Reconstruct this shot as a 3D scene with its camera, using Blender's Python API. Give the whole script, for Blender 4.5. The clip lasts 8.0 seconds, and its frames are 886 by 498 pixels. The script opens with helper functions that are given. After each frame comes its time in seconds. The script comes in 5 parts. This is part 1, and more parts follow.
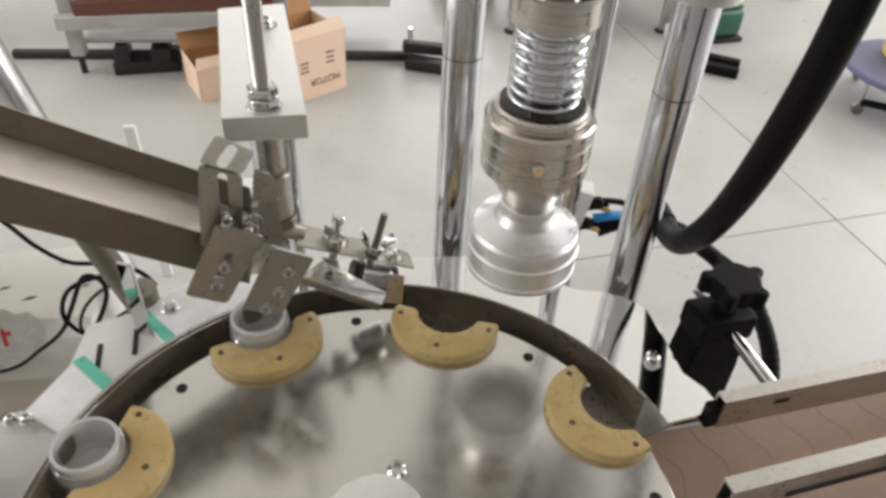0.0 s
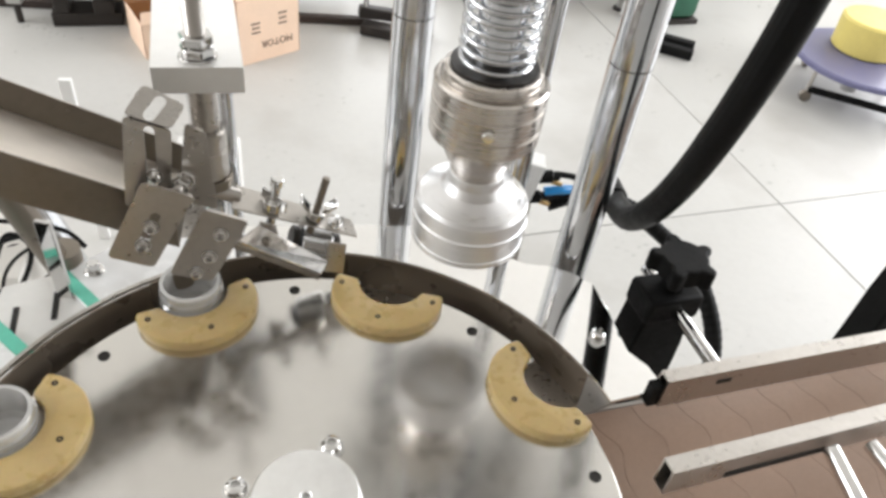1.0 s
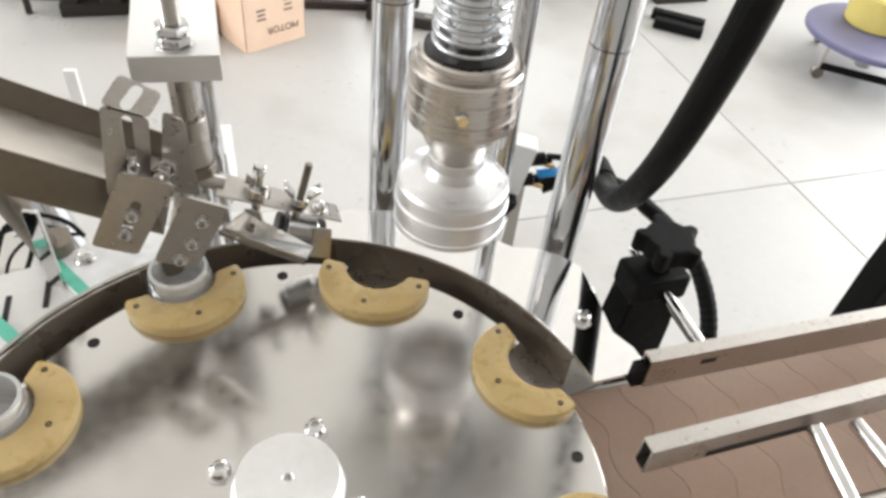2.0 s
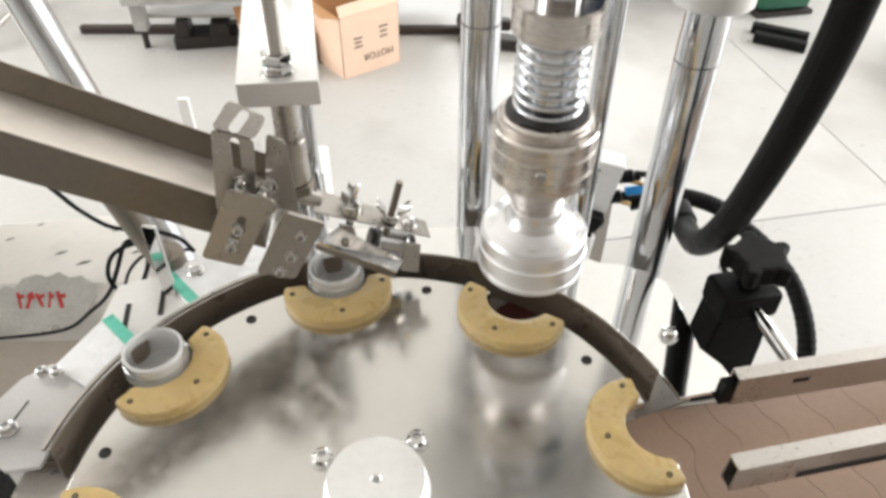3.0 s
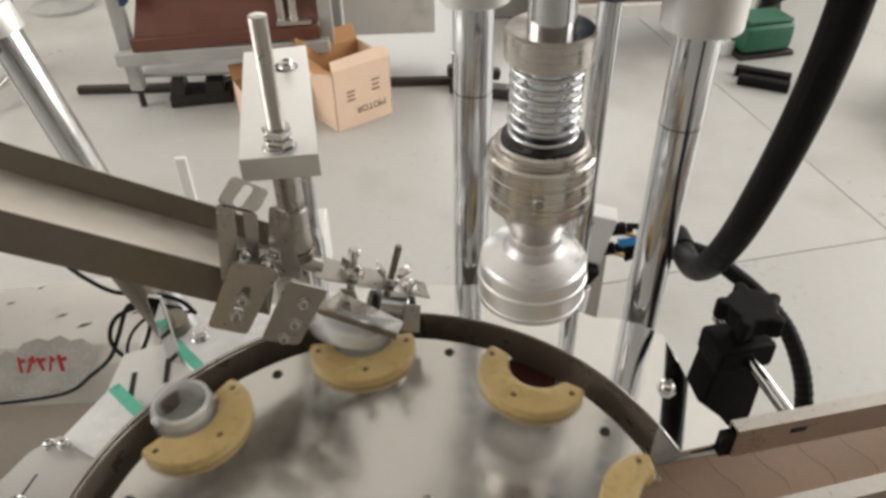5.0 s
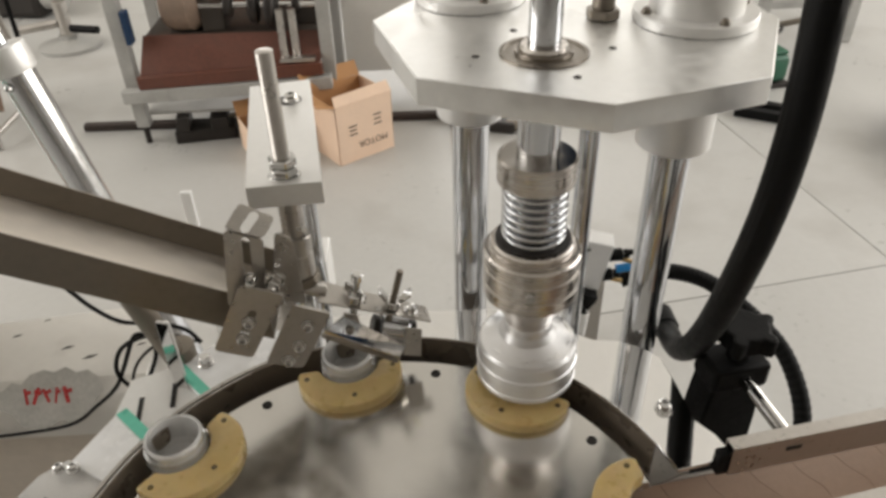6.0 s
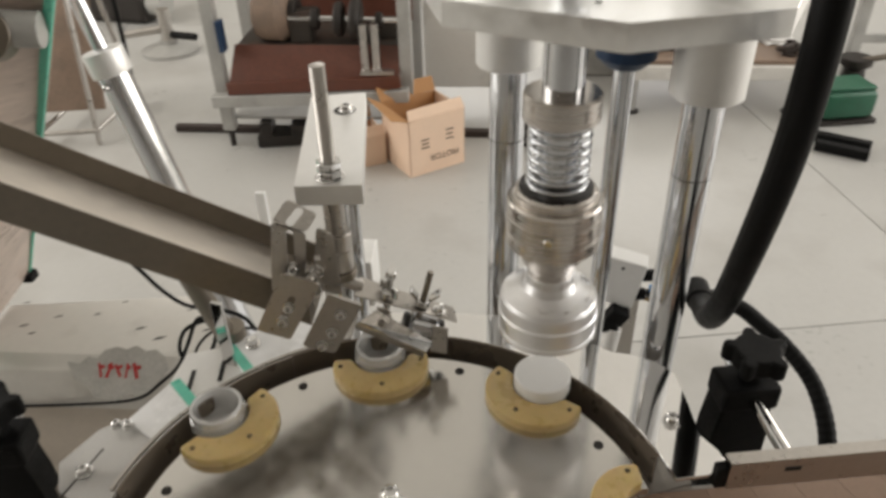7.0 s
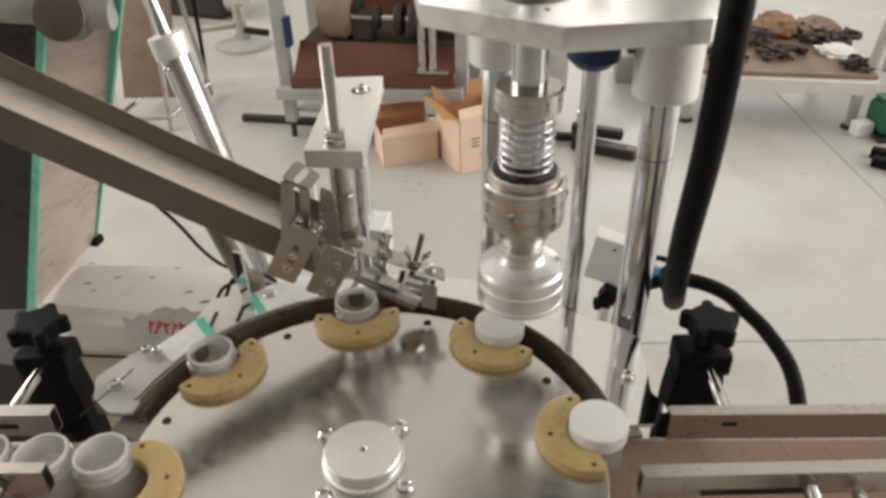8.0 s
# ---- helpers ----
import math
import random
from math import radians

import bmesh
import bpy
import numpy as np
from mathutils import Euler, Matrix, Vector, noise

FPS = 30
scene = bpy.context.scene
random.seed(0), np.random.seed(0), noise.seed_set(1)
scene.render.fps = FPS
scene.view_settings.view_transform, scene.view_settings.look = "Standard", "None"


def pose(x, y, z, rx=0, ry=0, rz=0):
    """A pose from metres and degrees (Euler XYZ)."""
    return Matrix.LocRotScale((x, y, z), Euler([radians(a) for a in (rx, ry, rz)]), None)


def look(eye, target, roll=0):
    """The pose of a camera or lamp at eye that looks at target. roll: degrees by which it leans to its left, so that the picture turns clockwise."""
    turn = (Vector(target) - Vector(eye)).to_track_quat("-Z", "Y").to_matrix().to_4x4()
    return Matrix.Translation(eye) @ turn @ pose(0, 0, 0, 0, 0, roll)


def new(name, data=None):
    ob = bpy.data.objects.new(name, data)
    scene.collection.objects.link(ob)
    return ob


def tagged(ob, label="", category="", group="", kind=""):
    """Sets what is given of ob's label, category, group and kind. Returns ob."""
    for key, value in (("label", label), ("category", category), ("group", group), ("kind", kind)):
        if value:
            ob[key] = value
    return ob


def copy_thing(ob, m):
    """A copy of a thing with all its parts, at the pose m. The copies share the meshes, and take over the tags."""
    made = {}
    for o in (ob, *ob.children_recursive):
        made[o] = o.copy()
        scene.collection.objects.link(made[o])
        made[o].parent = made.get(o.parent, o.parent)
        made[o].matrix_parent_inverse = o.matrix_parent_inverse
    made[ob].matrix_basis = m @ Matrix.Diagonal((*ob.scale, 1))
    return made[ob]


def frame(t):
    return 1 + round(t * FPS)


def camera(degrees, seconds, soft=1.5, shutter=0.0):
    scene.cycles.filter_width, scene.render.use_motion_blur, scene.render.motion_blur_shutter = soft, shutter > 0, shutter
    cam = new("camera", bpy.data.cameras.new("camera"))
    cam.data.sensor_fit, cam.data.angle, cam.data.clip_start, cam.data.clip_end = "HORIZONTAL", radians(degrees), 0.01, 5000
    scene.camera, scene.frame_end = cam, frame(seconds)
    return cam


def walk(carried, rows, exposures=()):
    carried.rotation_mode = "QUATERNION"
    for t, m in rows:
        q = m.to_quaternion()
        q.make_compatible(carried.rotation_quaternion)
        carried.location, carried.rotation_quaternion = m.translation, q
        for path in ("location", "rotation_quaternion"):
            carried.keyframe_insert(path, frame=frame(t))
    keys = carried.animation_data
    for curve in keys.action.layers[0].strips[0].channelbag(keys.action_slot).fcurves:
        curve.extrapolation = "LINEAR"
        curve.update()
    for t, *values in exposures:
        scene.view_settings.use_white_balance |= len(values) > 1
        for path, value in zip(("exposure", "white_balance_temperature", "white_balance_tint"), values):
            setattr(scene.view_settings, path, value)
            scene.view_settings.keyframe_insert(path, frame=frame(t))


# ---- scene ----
# A bench-top rotary capping machine in a workshop. Z0 is the height of the dial's top above the workshop floor.
Z0 = 0.88
FLOOR = -Z0
cam = camera(62.20, 8.0, soft=3.2, shutter=0.4)
PATH = [
    (0.0, -0.0027, -0.2549, 1.3344, 50.34, -2.50, -6.15),
    (0.5, 0.0018, -0.2502, 1.3235, 49.43, -4.71, -7.22),
    (1.0, 0.0057, -0.2399, 1.3183, 48.32, -6.31, -7.85),
    (1.5, 0.0180, -0.2402, 1.3194, 47.40, -5.23, -7.31),
    (1.7, 0.0236, -0.2428, 1.3212, 47.16, -4.96, -7.57),
    (2.8, 0.0343, -0.2525, 1.3227, 46.80, -2.89, -4.45),
    (3.0, 0.0326, -0.2625, 1.3305, 48.47, -0.33, -1.94),
    (3.5, 0.0374, -0.2665, 1.3336, 49.55, -0.69, -3.82),
    (4.0, 0.0310, -0.2610, 1.3354, 50.17, -1.23, -5.89),
    (4.5, 0.0343, -0.2659, 1.3518, 52.87, 0.80, -3.64),
    (4.7, 0.0310, -0.2630, 1.3514, 51.45, 0.69, -3.22),
    (5.8, 0.0297, -0.2784, 1.3547, 54.16, 1.22, -3.48),
    (6.0, 0.0315, -0.2827, 1.3562, 54.45, 1.29, -3.40),
    (6.5, 0.0305, -0.2879, 1.3653, 55.04, 1.96, -2.93),
    (7.0, 0.0690, -0.3284, 1.3746, 55.91, 1.26, 3.51),
    (7.5, 0.1038, -0.3803, 1.3783, 56.27, 0.81, 8.36),
    (8.0, 0.1485, -0.4113, 1.3860, 56.44, 1.26, 9.34),
]
walk(cam, [(t, pose(x, y, z, rx, ry, rz)) for t, x, y, z, rx, ry, rz in PATH],
     exposures=[(0.0, -0.05, 6420, 10), (0.5, 0.10, 6300, 10), (1.0, 0.38, 6250, 10), (1.5, 0.44, 6250, 10), (3.0, 0.55, 6350, 10), (3.5, 0.43, 6380, 10), (4.2, 0.25, 6450, 10), (4.5, 0.01, 6570, 10), (6.0, -0.30, 6750, 10), (6.5, -0.53, 6800, 10), (7.0, -0.34, 6800, 10), (7.5, -0.34, 6800, 10), (8.0, -0.22, 6750, 10)])

# ---------------------------------------------------------------- light
world = bpy.data.worlds.new("sky")
scene.world = world
world.use_nodes = True
wn = world.node_tree.nodes
sky = wn.new("ShaderNodeTexSky")
sky.sky_type = "NISHITA"
sky.sun_disc = False
sky.sun_elevation, sky.sun_rotation = radians(42), radians(60)
world.node_tree.links.new(sky.outputs[0], wn["Background"].inputs[0])
wn["Background"].inputs[1].default_value = 0.12


def fill_lamp(eye, target, width, height, power, colour=(1.0, 0.97, 0.93)):
    data = bpy.data.lights.new("daylight_fill", "AREA")
    data.shape, data.size, data.size_y, data.energy, data.color = "RECTANGLE", width, height, power, colour
    ob = new("daylight_fill", data)
    ob.matrix_world = look(eye, target)
    return ob


# Daylight from the large opening on the right, itself out of view.
fill_lamp((4.85, 2.0, 2.0), (0, 2.0, 1.0), 6.0, 2.6, 232)
# Fill added from the west, where no window is known.
fill_lamp((-4.85, 1.5, 2.4), (0, 1.5, 1.0), 5.0, 1.6, 200)
# Fill added from the north, brightening what deck and dial reflect.
fill_lamp((0.5, 7.85, 2.4), (0.5, 0, 1.0), 5.0, 1.6, 115)

# ---------------------------------------------------------------- materials


def surface(name, colour, rough=0.5, metal=0.0, vary=0.12, scale=30.0, bump=0.0, fine=6.0, stretch=(1, 1, 1), rough_vary=0.12,
            per_object=0.0, coat=0.0, stain=None, stain_scale=4.0, stain_amount=0.5):
    m = bpy.data.materials.new(name)
    m.use_nodes = True
    n, l = m.node_tree.nodes, m.node_tree.links
    b = n["Principled BSDF"]
    tc = n.new("ShaderNodeTexCoord")
    mp = n.new("ShaderNodeMapping")
    mp.inputs["Scale"].default_value = stretch
    l.new(tc.outputs["Object"], mp.inputs["Vector"])
    big, small = n.new("ShaderNodeTexNoise"), n.new("ShaderNodeTexNoise")
    for t, s, d in ((big, scale, 3), (small, scale * fine, 5)):
        t.inputs["Scale"].default_value, t.inputs["Detail"].default_value = s, d
        l.new(mp.outputs[0], t.inputs["Vector"])
    add = n.new("ShaderNodeMath")
    add.operation = "ADD"
    l.new(big.outputs[0], add.inputs[0])
    l.new(small.outputs[0], add.inputs[1])
    rng = n.new("ShaderNodeMapRange")
    rng.inputs["From Min"].default_value, rng.inputs["From Max"].default_value = 0.6, 1.4
    rng.inputs["To Min"].default_value, rng.inputs["To Max"].default_value = 1 - vary, 1 + vary
    l.new(add.outputs[0], rng.inputs["Value"])
    mul = n.new("ShaderNodeVectorMath")
    mul.operation = "SCALE"
    mul.inputs[0].default_value = colour
    l.new(rng.outputs[0], mul.inputs["Scale"])
    col = mul.outputs[0]
    if per_object:
        oi = n.new("ShaderNodeObjectInfo")
        pr = n.new("ShaderNodeMapRange")
        pr.inputs["To Min"].default_value, pr.inputs["To Max"].default_value = 1 - per_object, 1 + per_object
        l.new(oi.outputs["Random"], pr.inputs["Value"])
        m2 = n.new("ShaderNodeVectorMath")
        m2.operation = "SCALE"
        l.new(col, m2.inputs[0])
        l.new(pr.outputs[0], m2.inputs["Scale"])
        col = m2.outputs[0]
    if stain:
        st = n.new("ShaderNodeTexNoise")
        st.inputs["Scale"].default_value, st.inputs["Detail"].default_value = stain_scale, 6
        l.new(tc.outputs["Object"], st.inputs["Vector"])
        ramp = n.new("ShaderNodeMapRange")
        ramp.inputs["From Min"].default_value, ramp.inputs["From Max"].default_value = 0.52, 0.72
        ramp.inputs["To Max"].default_value = stain_amount
        l.new(st.outputs[0], ramp.inputs["Value"])
        mix = n.new("ShaderNodeMix")
        mix.data_type = "RGBA"
        l.new(ramp.outputs[0], mix.inputs["Factor"])
        l.new(col, mix.inputs["A"])
        mix.inputs["B"].default_value = (*stain, 1)
        col = mix.outputs["Result"]
    l.new(col, b.inputs["Base Color"])
    rr = n.new("ShaderNodeMapRange")
    rr.inputs["From Min"].default_value, rr.inputs["From Max"].default_value = 0.6, 1.4
    rr.inputs["To Min"].default_value, rr.inputs["To Max"].default_value = max(0.02, rough * (1 - rough_vary * 2)), min(1, rough * (1 + rough_vary * 2))
    l.new(add.outputs[0], rr.inputs["Value"])
    l.new(rr.outputs[0], b.inputs["Roughness"])
    b.inputs["Metallic"].default_value = metal
    b.inputs["Coat Weight"].default_value = coat
    if bump:
        bp = n.new("ShaderNodeBump")
        bp.inputs["Strength"].default_value, bp.inputs["Distance"].default_value = bump, 0.002
        l.new(small.outputs[0], bp.inputs["Height"])
        l.new(bp.outputs[0], b.inputs["Normal"])
    return m


STEEL_DIAL = surface("brushed_steel_dial", (0.66, 0.645, 0.615), 0.17, 1, 0.05, 9, 0.0, 10, stain=(0.50, 0.475, 0.44), stain_scale=11, stain_amount=0.35, rough_vary=0.22)
STEEL = surface("satin_steel", (0.50, 0.475, 0.445), 0.33, 1, 0.10, 25, 0.05, 8, rough_vary=0.2)
DECK_STEEL = surface("mirror_polished_deck", (0.87, 0.865, 0.855), 0.05, 1, 0.02, 20, 0.0, 8, rough_vary=0.3)
# Darkened to match chute walls turned from the light; also serves dull fittings.
STEEL_DARK = surface("dark_steel", (0.255, 0.226, 0.192), 0.40, 1, 0.12, 18, 0.06, 9, rough_vary=0.2)
STEEL_POLISH = surface("polished_steel", (0.68, 0.675, 0.665), 0.07, 1, 0.05, 20, 0.0, 8, rough_vary=0.3)
CHROME = surface("chrome", (0.70, 0.715, 0.74), 0.15, 1, 0.04, 12, 0.0, 10, rough_vary=0.3)
TURNED = surface("turned_steel", (0.60, 0.565, 0.53), 0.25, 1, 0.12, 3, 0.0, 20, stretch=(1, 1, 40), rough_vary=0.3)
ALU = surface("turned_aluminium", (0.86, 0.86, 0.87), 0.42, 1, 0.06, 4, 0.0, 20, stretch=(1, 1, 40), rough_vary=0.3)
ALU_PLATE = surface("milled_aluminium", (0.88, 0.88, 0.87), 0.40, 1, 0.06, 14, 0.04, 10, rough_vary=0.2)
ALU_PALE = surface("pale_anodised_aluminium", (0.84, 0.835, 0.82), 0.45, 0.5, 0.04, 14, 0.03, 10)
PAD = surface("amber_polyurethane", (0.54, 0.405, 0.185), 0.30, 0, 0.08, 25, 0.05, 6, stain=(0.48, 0.335, 0.13), stain_scale=30, per_object=0.08)
PAD.node_tree.nodes["Principled BSDF"].inputs["Subsurface Weight"].default_value = 0.7
PAD.node_tree.nodes["Principled BSDF"].inputs["Subsurface Radius"].default_value = (0.016, 0.011, 0.004)
# Polished steel guide; the dark brown it reflects is put into the base colour.
GUIDE = surface("reflection_dark_guide", (0.20, 0.165, 0.13), 0.3, 0.35, 0.05, 5, 0.0, 8, rough_vary=0.3)
RED_PAD = surface("dark_red_rubber", (0.055, 0.008, 0.005), 0.5, 0, 0.2, 40)
BELT = surface("brown_acetal", (0.36, 0.245, 0.18), 0.45, 0, 0.08, 40, 0.06, 8, per_object=0.07, stain=(0.32, 0.215, 0.155), stain_scale=18)
BLACK = surface("black_nylon", (0.005, 0.005, 0.005), 0.6, 0, 0.2, 50, 0.1, 6)
HOSE = surface("black_hose", (0.004, 0.004, 0.004), 0.5, 0, 0.2, 50, 0.05, 6)
for m in (BLACK, HOSE):
    m.node_tree.nodes["Principled BSDF"].inputs["Specular IOR Level"].default_value = 0.15
# Near-black surface pieces: the shade inside holes, slots and seams as colour.
DARK_HOLE = surface("hole_shade_black", (0.02, 0.018, 0.016), 0.7, 0, 0.2, 50)
BRASS = surface("brass", (0.62, 0.44, 0.20), 0.3, 1, 0.1, 40)
BLUE = surface("blue_plastic", (0.02, 0.30, 0.75), 0.35, 0, 0.08, 40)
BLUE_RUBBER = surface("dark_blue_rubber", (0.008, 0.035, 0.09), 0.45, 0, 0.15, 40)
WHITE_PLASTIC = surface("white_plastic", (0.80, 0.80, 0.79), 0.4, 0, 0.03, 30, 0.02)
CAP_WHITE = surface("white_polypropylene", (0.86, 0.86, 0.85), 0.38, 0, 0.02, 30)


def thin_clear(name, milk, bend=0.0):
    """A thin moulded wall: most light goes straight through, a little is scattered, the rest is gloss."""
    m = bpy.data.materials.new(name)
    m.use_nodes = True
    n, l = m.node_tree.nodes, m.node_tree.links
    white, straight, gloss = n["Principled BSDF"], n.new("ShaderNodeBsdfTransparent"), n.new("ShaderNodeBsdfGlossy")
    white.inputs["Base Color"].default_value = (0.95, 0.95, 0.94, 1)
    white.inputs["Roughness"].default_value, white.inputs["Subsurface Weight"].default_value = 0.2, 0.0
    gloss.inputs["Roughness"].default_value = 0.07
    grain, spread = n.new("ShaderNodeTexNoise"), n.new("ShaderNodeMapRange")
    grain.inputs["Scale"].default_value = 90
    spread.inputs["To Min"].default_value, spread.inputs["To Max"].default_value = milk * 0.6, milk * 1.4
    l.new(grain.outputs[0], spread.inputs["Value"])
    wall, outer, edge = n.new("ShaderNodeMixShader"), n.new("ShaderNodeMixShader"), n.new("ShaderNodeLayerWeight")
    bent, body = n.new("ShaderNodeBsdfRefraction"), n.new("ShaderNodeMixShader")
    bent.inputs["IOR"].default_value, bent.inputs["Roughness"].default_value = 1.3, 0.05
    body.inputs[0].default_value = bend
    l.new(straight.outputs[0], body.inputs[1])
    l.new(bent.outputs[0], body.inputs[2])
    edge.inputs["Blend"].default_value = 0.2
    l.new(spread.outputs[0], wall.inputs[0])
    l.new(body.outputs[0], wall.inputs[1])
    glow, cloud = n.new("ShaderNodeBsdfTranslucent"), n.new("ShaderNodeMixShader")
    glow.inputs["Color"].default_value = (0.96, 0.96, 0.95, 1)
    cloud.inputs[0].default_value = 0.35
    l.new(white.outputs[0], cloud.inputs[1])
    l.new(glow.outputs[0], cloud.inputs[2])
    l.new(cloud.outputs[0], wall.inputs[2])
    l.new(edge.outputs["Facing"], outer.inputs[0])
    l.new(wall.outputs[0], outer.inputs[1])
    l.new(gloss.outputs[0], outer.inputs[2])
    l.new(outer.outputs[0], n["Material Output"].inputs["Surface"])
    return m


# Jar scatter is raised: white stands in for bright refraction in clear plastic.
JAR_CLEAR = thin_clear("clear_polystyrene", 0.32, 0.06)
JAR_CUP = thin_clear("whitened_polystyrene", 0.52, 0.05)
SHEET_CLEAR = thin_clear("scuffed_clear_acrylic", 0.55)
ACRYLIC = surface("white_film_acrylic", (0.92, 0.925, 0.93), 0.25, 0, 0.03, 20, 0.02, stain=(0.62, 0.62, 0.60), stain_scale=25, stain_amount=0.3)
# Base colour lightened for the light the chute bed catches between its walls.
STEEL_BED = surface("lightened_chute_steel", (0.80, 0.755, 0.70), 0.5, 1, 0.08, 14, 0.0, 9, stretch=(0.3, 1, 1))
GREEN_EDGE = surface("green_acrylic_edge", (0.15, 0.60, 0.45), 0.3, 0, 0.1, 30)
FLOOR_MAT = surface("pale_floor_tile", (0.475, 0.470, 0.45), 0.38, 0, 0.05, 2.2, 0.0, 20, per_object=0.03, stain=(0.335, 0.32, 0.295), stain_scale=2.1, stain_amount=0.6, rough_vary=0.2)
JOINT = surface("dirty_joint", (0.16, 0.15, 0.14), 0.8, 0, 0.2, 30)
WALL_MAT = surface("cream_wall_paint", (0.68, 0.66, 0.61), 0.8, 0, 0.05, 2, 0.05, 20)
# Colour of the unseen south wall, dark so that metal facing it reflects dark.
DARK_WALL = surface("dark_reflected_wall", (0.17, 0.15, 0.13), 0.8, 0, 0.1, 2, 0.05, 20)
CEIL_MAT = surface("white_ceiling", (0.83, 0.82, 0.80), 0.9, 0, 0.05, 2)
CARD = surface("cardboard", (0.82, 0.61, 0.46), 0.8, 0, 0.06, 9, 0.08, 14, stain=(0.76, 0.54, 0.39), stain_scale=7)
# Darker, redder brown for carton backs, bottoms and two of the flaps.
CARD_IN = surface("darker_inner_cardboard", (0.47, 0.25, 0.11), 0.85, 0, 0.08, 9, 0.08, 14)
PRINT = surface("carton_print", (0.16, 0.11, 0.09), 0.8, 0, 0.2, 60)
RUST = surface("red_brown_primer", (0.13, 0.045, 0.028), 0.5, 0, 0.25, 9, 0.1, 8, stain=(0.07, 0.035, 0.025), stain_scale=9)
GREY_PAINT = surface("grey_painted_steel", (0.40, 0.395, 0.375), 0.5, 0, 0.1, 12, 0.05, 8, stain=(0.25, 0.24, 0.22), stain_scale=10)
IRON = surface("oily_dark_iron", (0.035, 0.030, 0.027), 0.5, 0.4, 0.3, 20, 0.15, 6)
RUSTY_BAR = surface("rusty_black_bar", (0.045, 0.033, 0.028), 0.7, 0.2, 0.3, 20, 0.2, 6)
CREAM_PAINT = surface("cream_painted_sheet", (0.66, 0.64, 0.60), 0.4, 0, 0.04, 8, 0.03, 10, stain=(0.36, 0.34, 0.31), stain_scale=9, stain_amount=0.45)
TORN = surface("torn_paper", (0.46, 0.45, 0.42), 0.9, 0, 0.2, 25, 0.2)
RED_INK = surface("red_print", (0.45, 0.03, 0.03), 0.7, 0, 0.15, 60)
VIOLET = surface("blue_violet_paint", (0.14, 0.14, 0.25), 0.35, 0, 0.08, 10, 0.02)
YELLOW = surface("yellow_plastic", (0.72, 0.60, 0.18), 0.5, 0, 0.06, 20)
GREEN_PAINT = surface("dark_green_paint", (0.015, 0.10, 0.055), 0.45, 0, 0.2, 20, 0.05)
BENCH_TOP = surface("brown_board", (0.24, 0.17, 0.125), 0.7, 0, 0.2, 6, 0.1, 10, stain=(0.12, 0.09, 0.07), stain_scale=7)
FILM_BROWN = surface("brown_glazed_panel", (0.52, 0.43, 0.375), 0.3, 0, 0.2, 5, 0.02, 6, stretch=(1, 1, 4), stain=(0.26, 0.20, 0.165), stain_scale=6)
GLAZING = surface("dark_brown_glazing", (0.030, 0.024, 0.019), 0.3, 0, 0.2, 6)
OILY = surface("dirty_oily_bed", (0.045, 0.036, 0.029), 0.75, 0, 0.3, 12, 0.15, 6, stain=(0.11, 0.055, 0.035), stain_scale=8)
KRAFT = surface("orange_kraft_paper", (0.28, 0.16, 0.085), 0.8, 0, 0.15, 12, 0.1, 8)
TAN_BOARD = surface("tan_board", (0.55, 0.49, 0.42), 0.6, 0, 0.08, 8, 0.05, 10, stain=(0.44, 0.38, 0.32), stain_scale=9)
PAPER = surface("white_paper", (0.75, 0.74, 0.72), 0.8, 0, 0.05, 20)

# ---------------------------------------------------------------- builders


def thing(name, at=(0, 0, 0), label="", category="", group="", kind=""):
    """An Empty at a thing's base; its parts are given in the dial's space and moved into the Empty's own."""
    ob = new(name)
    ob.location = (at[0], at[1], at[2] + Z0)
    ob.empty_display_size = 0.01
    return tagged(ob, label, category, group, kind)


def root_place(ob):
    while ob.parent:
        ob = ob.parent
    return Vector(ob.location)


def part(name, bm, material, parent=None, label="", smooth=20):
    """Link a bmesh, given in the dial's space, as one mesh object under a thing or a part."""
    off = Vector((0, 0, Z0)) - (root_place(parent) if parent else Vector((0, 0, 0)))
    bmesh.ops.translate(bm, verts=bm.verts, vec=off)
    me = bpy.data.meshes.new(name)
    bmesh.ops.recalc_face_normals(bm, faces=bm.faces)
    if smooth:
        lim = radians(smooth)
        for f in bm.faces:
            f.smooth = True
        for e in bm.edges:
            e.smooth = len(e.link_faces) == 2 and e.calc_face_angle(0) < lim
    bm.to_mesh(me)
    bm.free()
    for m in (material if isinstance(material, (list, tuple)) else [material]):
        me.materials.append(m)
    ob = new(name, me)
    ob.parent = parent
    if label:
        tagged(ob, label)
    return ob


def solo(name, bm, material, label, category, group="", kind="", base=None):
    """A thing of a single mesh, with its origin at base."""
    t = part(name, bm, material)
    if base is not None:
        at = Vector((base[0], base[1], base[2] + Z0))
        t.data.transform(Matrix.Translation(-at))
        t.location = at
    return tagged(t, label, category, group, kind)


def box(sx, sy, sz, m=None, bevel=0.0, segs=2):
    """A box centred at the origin of m."""
    bm = bmesh.new()
    bmesh.ops.create_cube(bm, size=1, matrix=Matrix.Diagonal((sx, sy, sz, 1)))
    if bevel:
        bmesh.ops.bevel(bm, geom=bm.edges[:], offset=bevel, segments=segs, affect="EDGES", profile=0.5)
    if m is not None:
        bm.transform(m)
    return bm


def at(x, y, z, rx=0, ry=0, rz=0):
    return pose(x, y, z, rx, ry, rz)


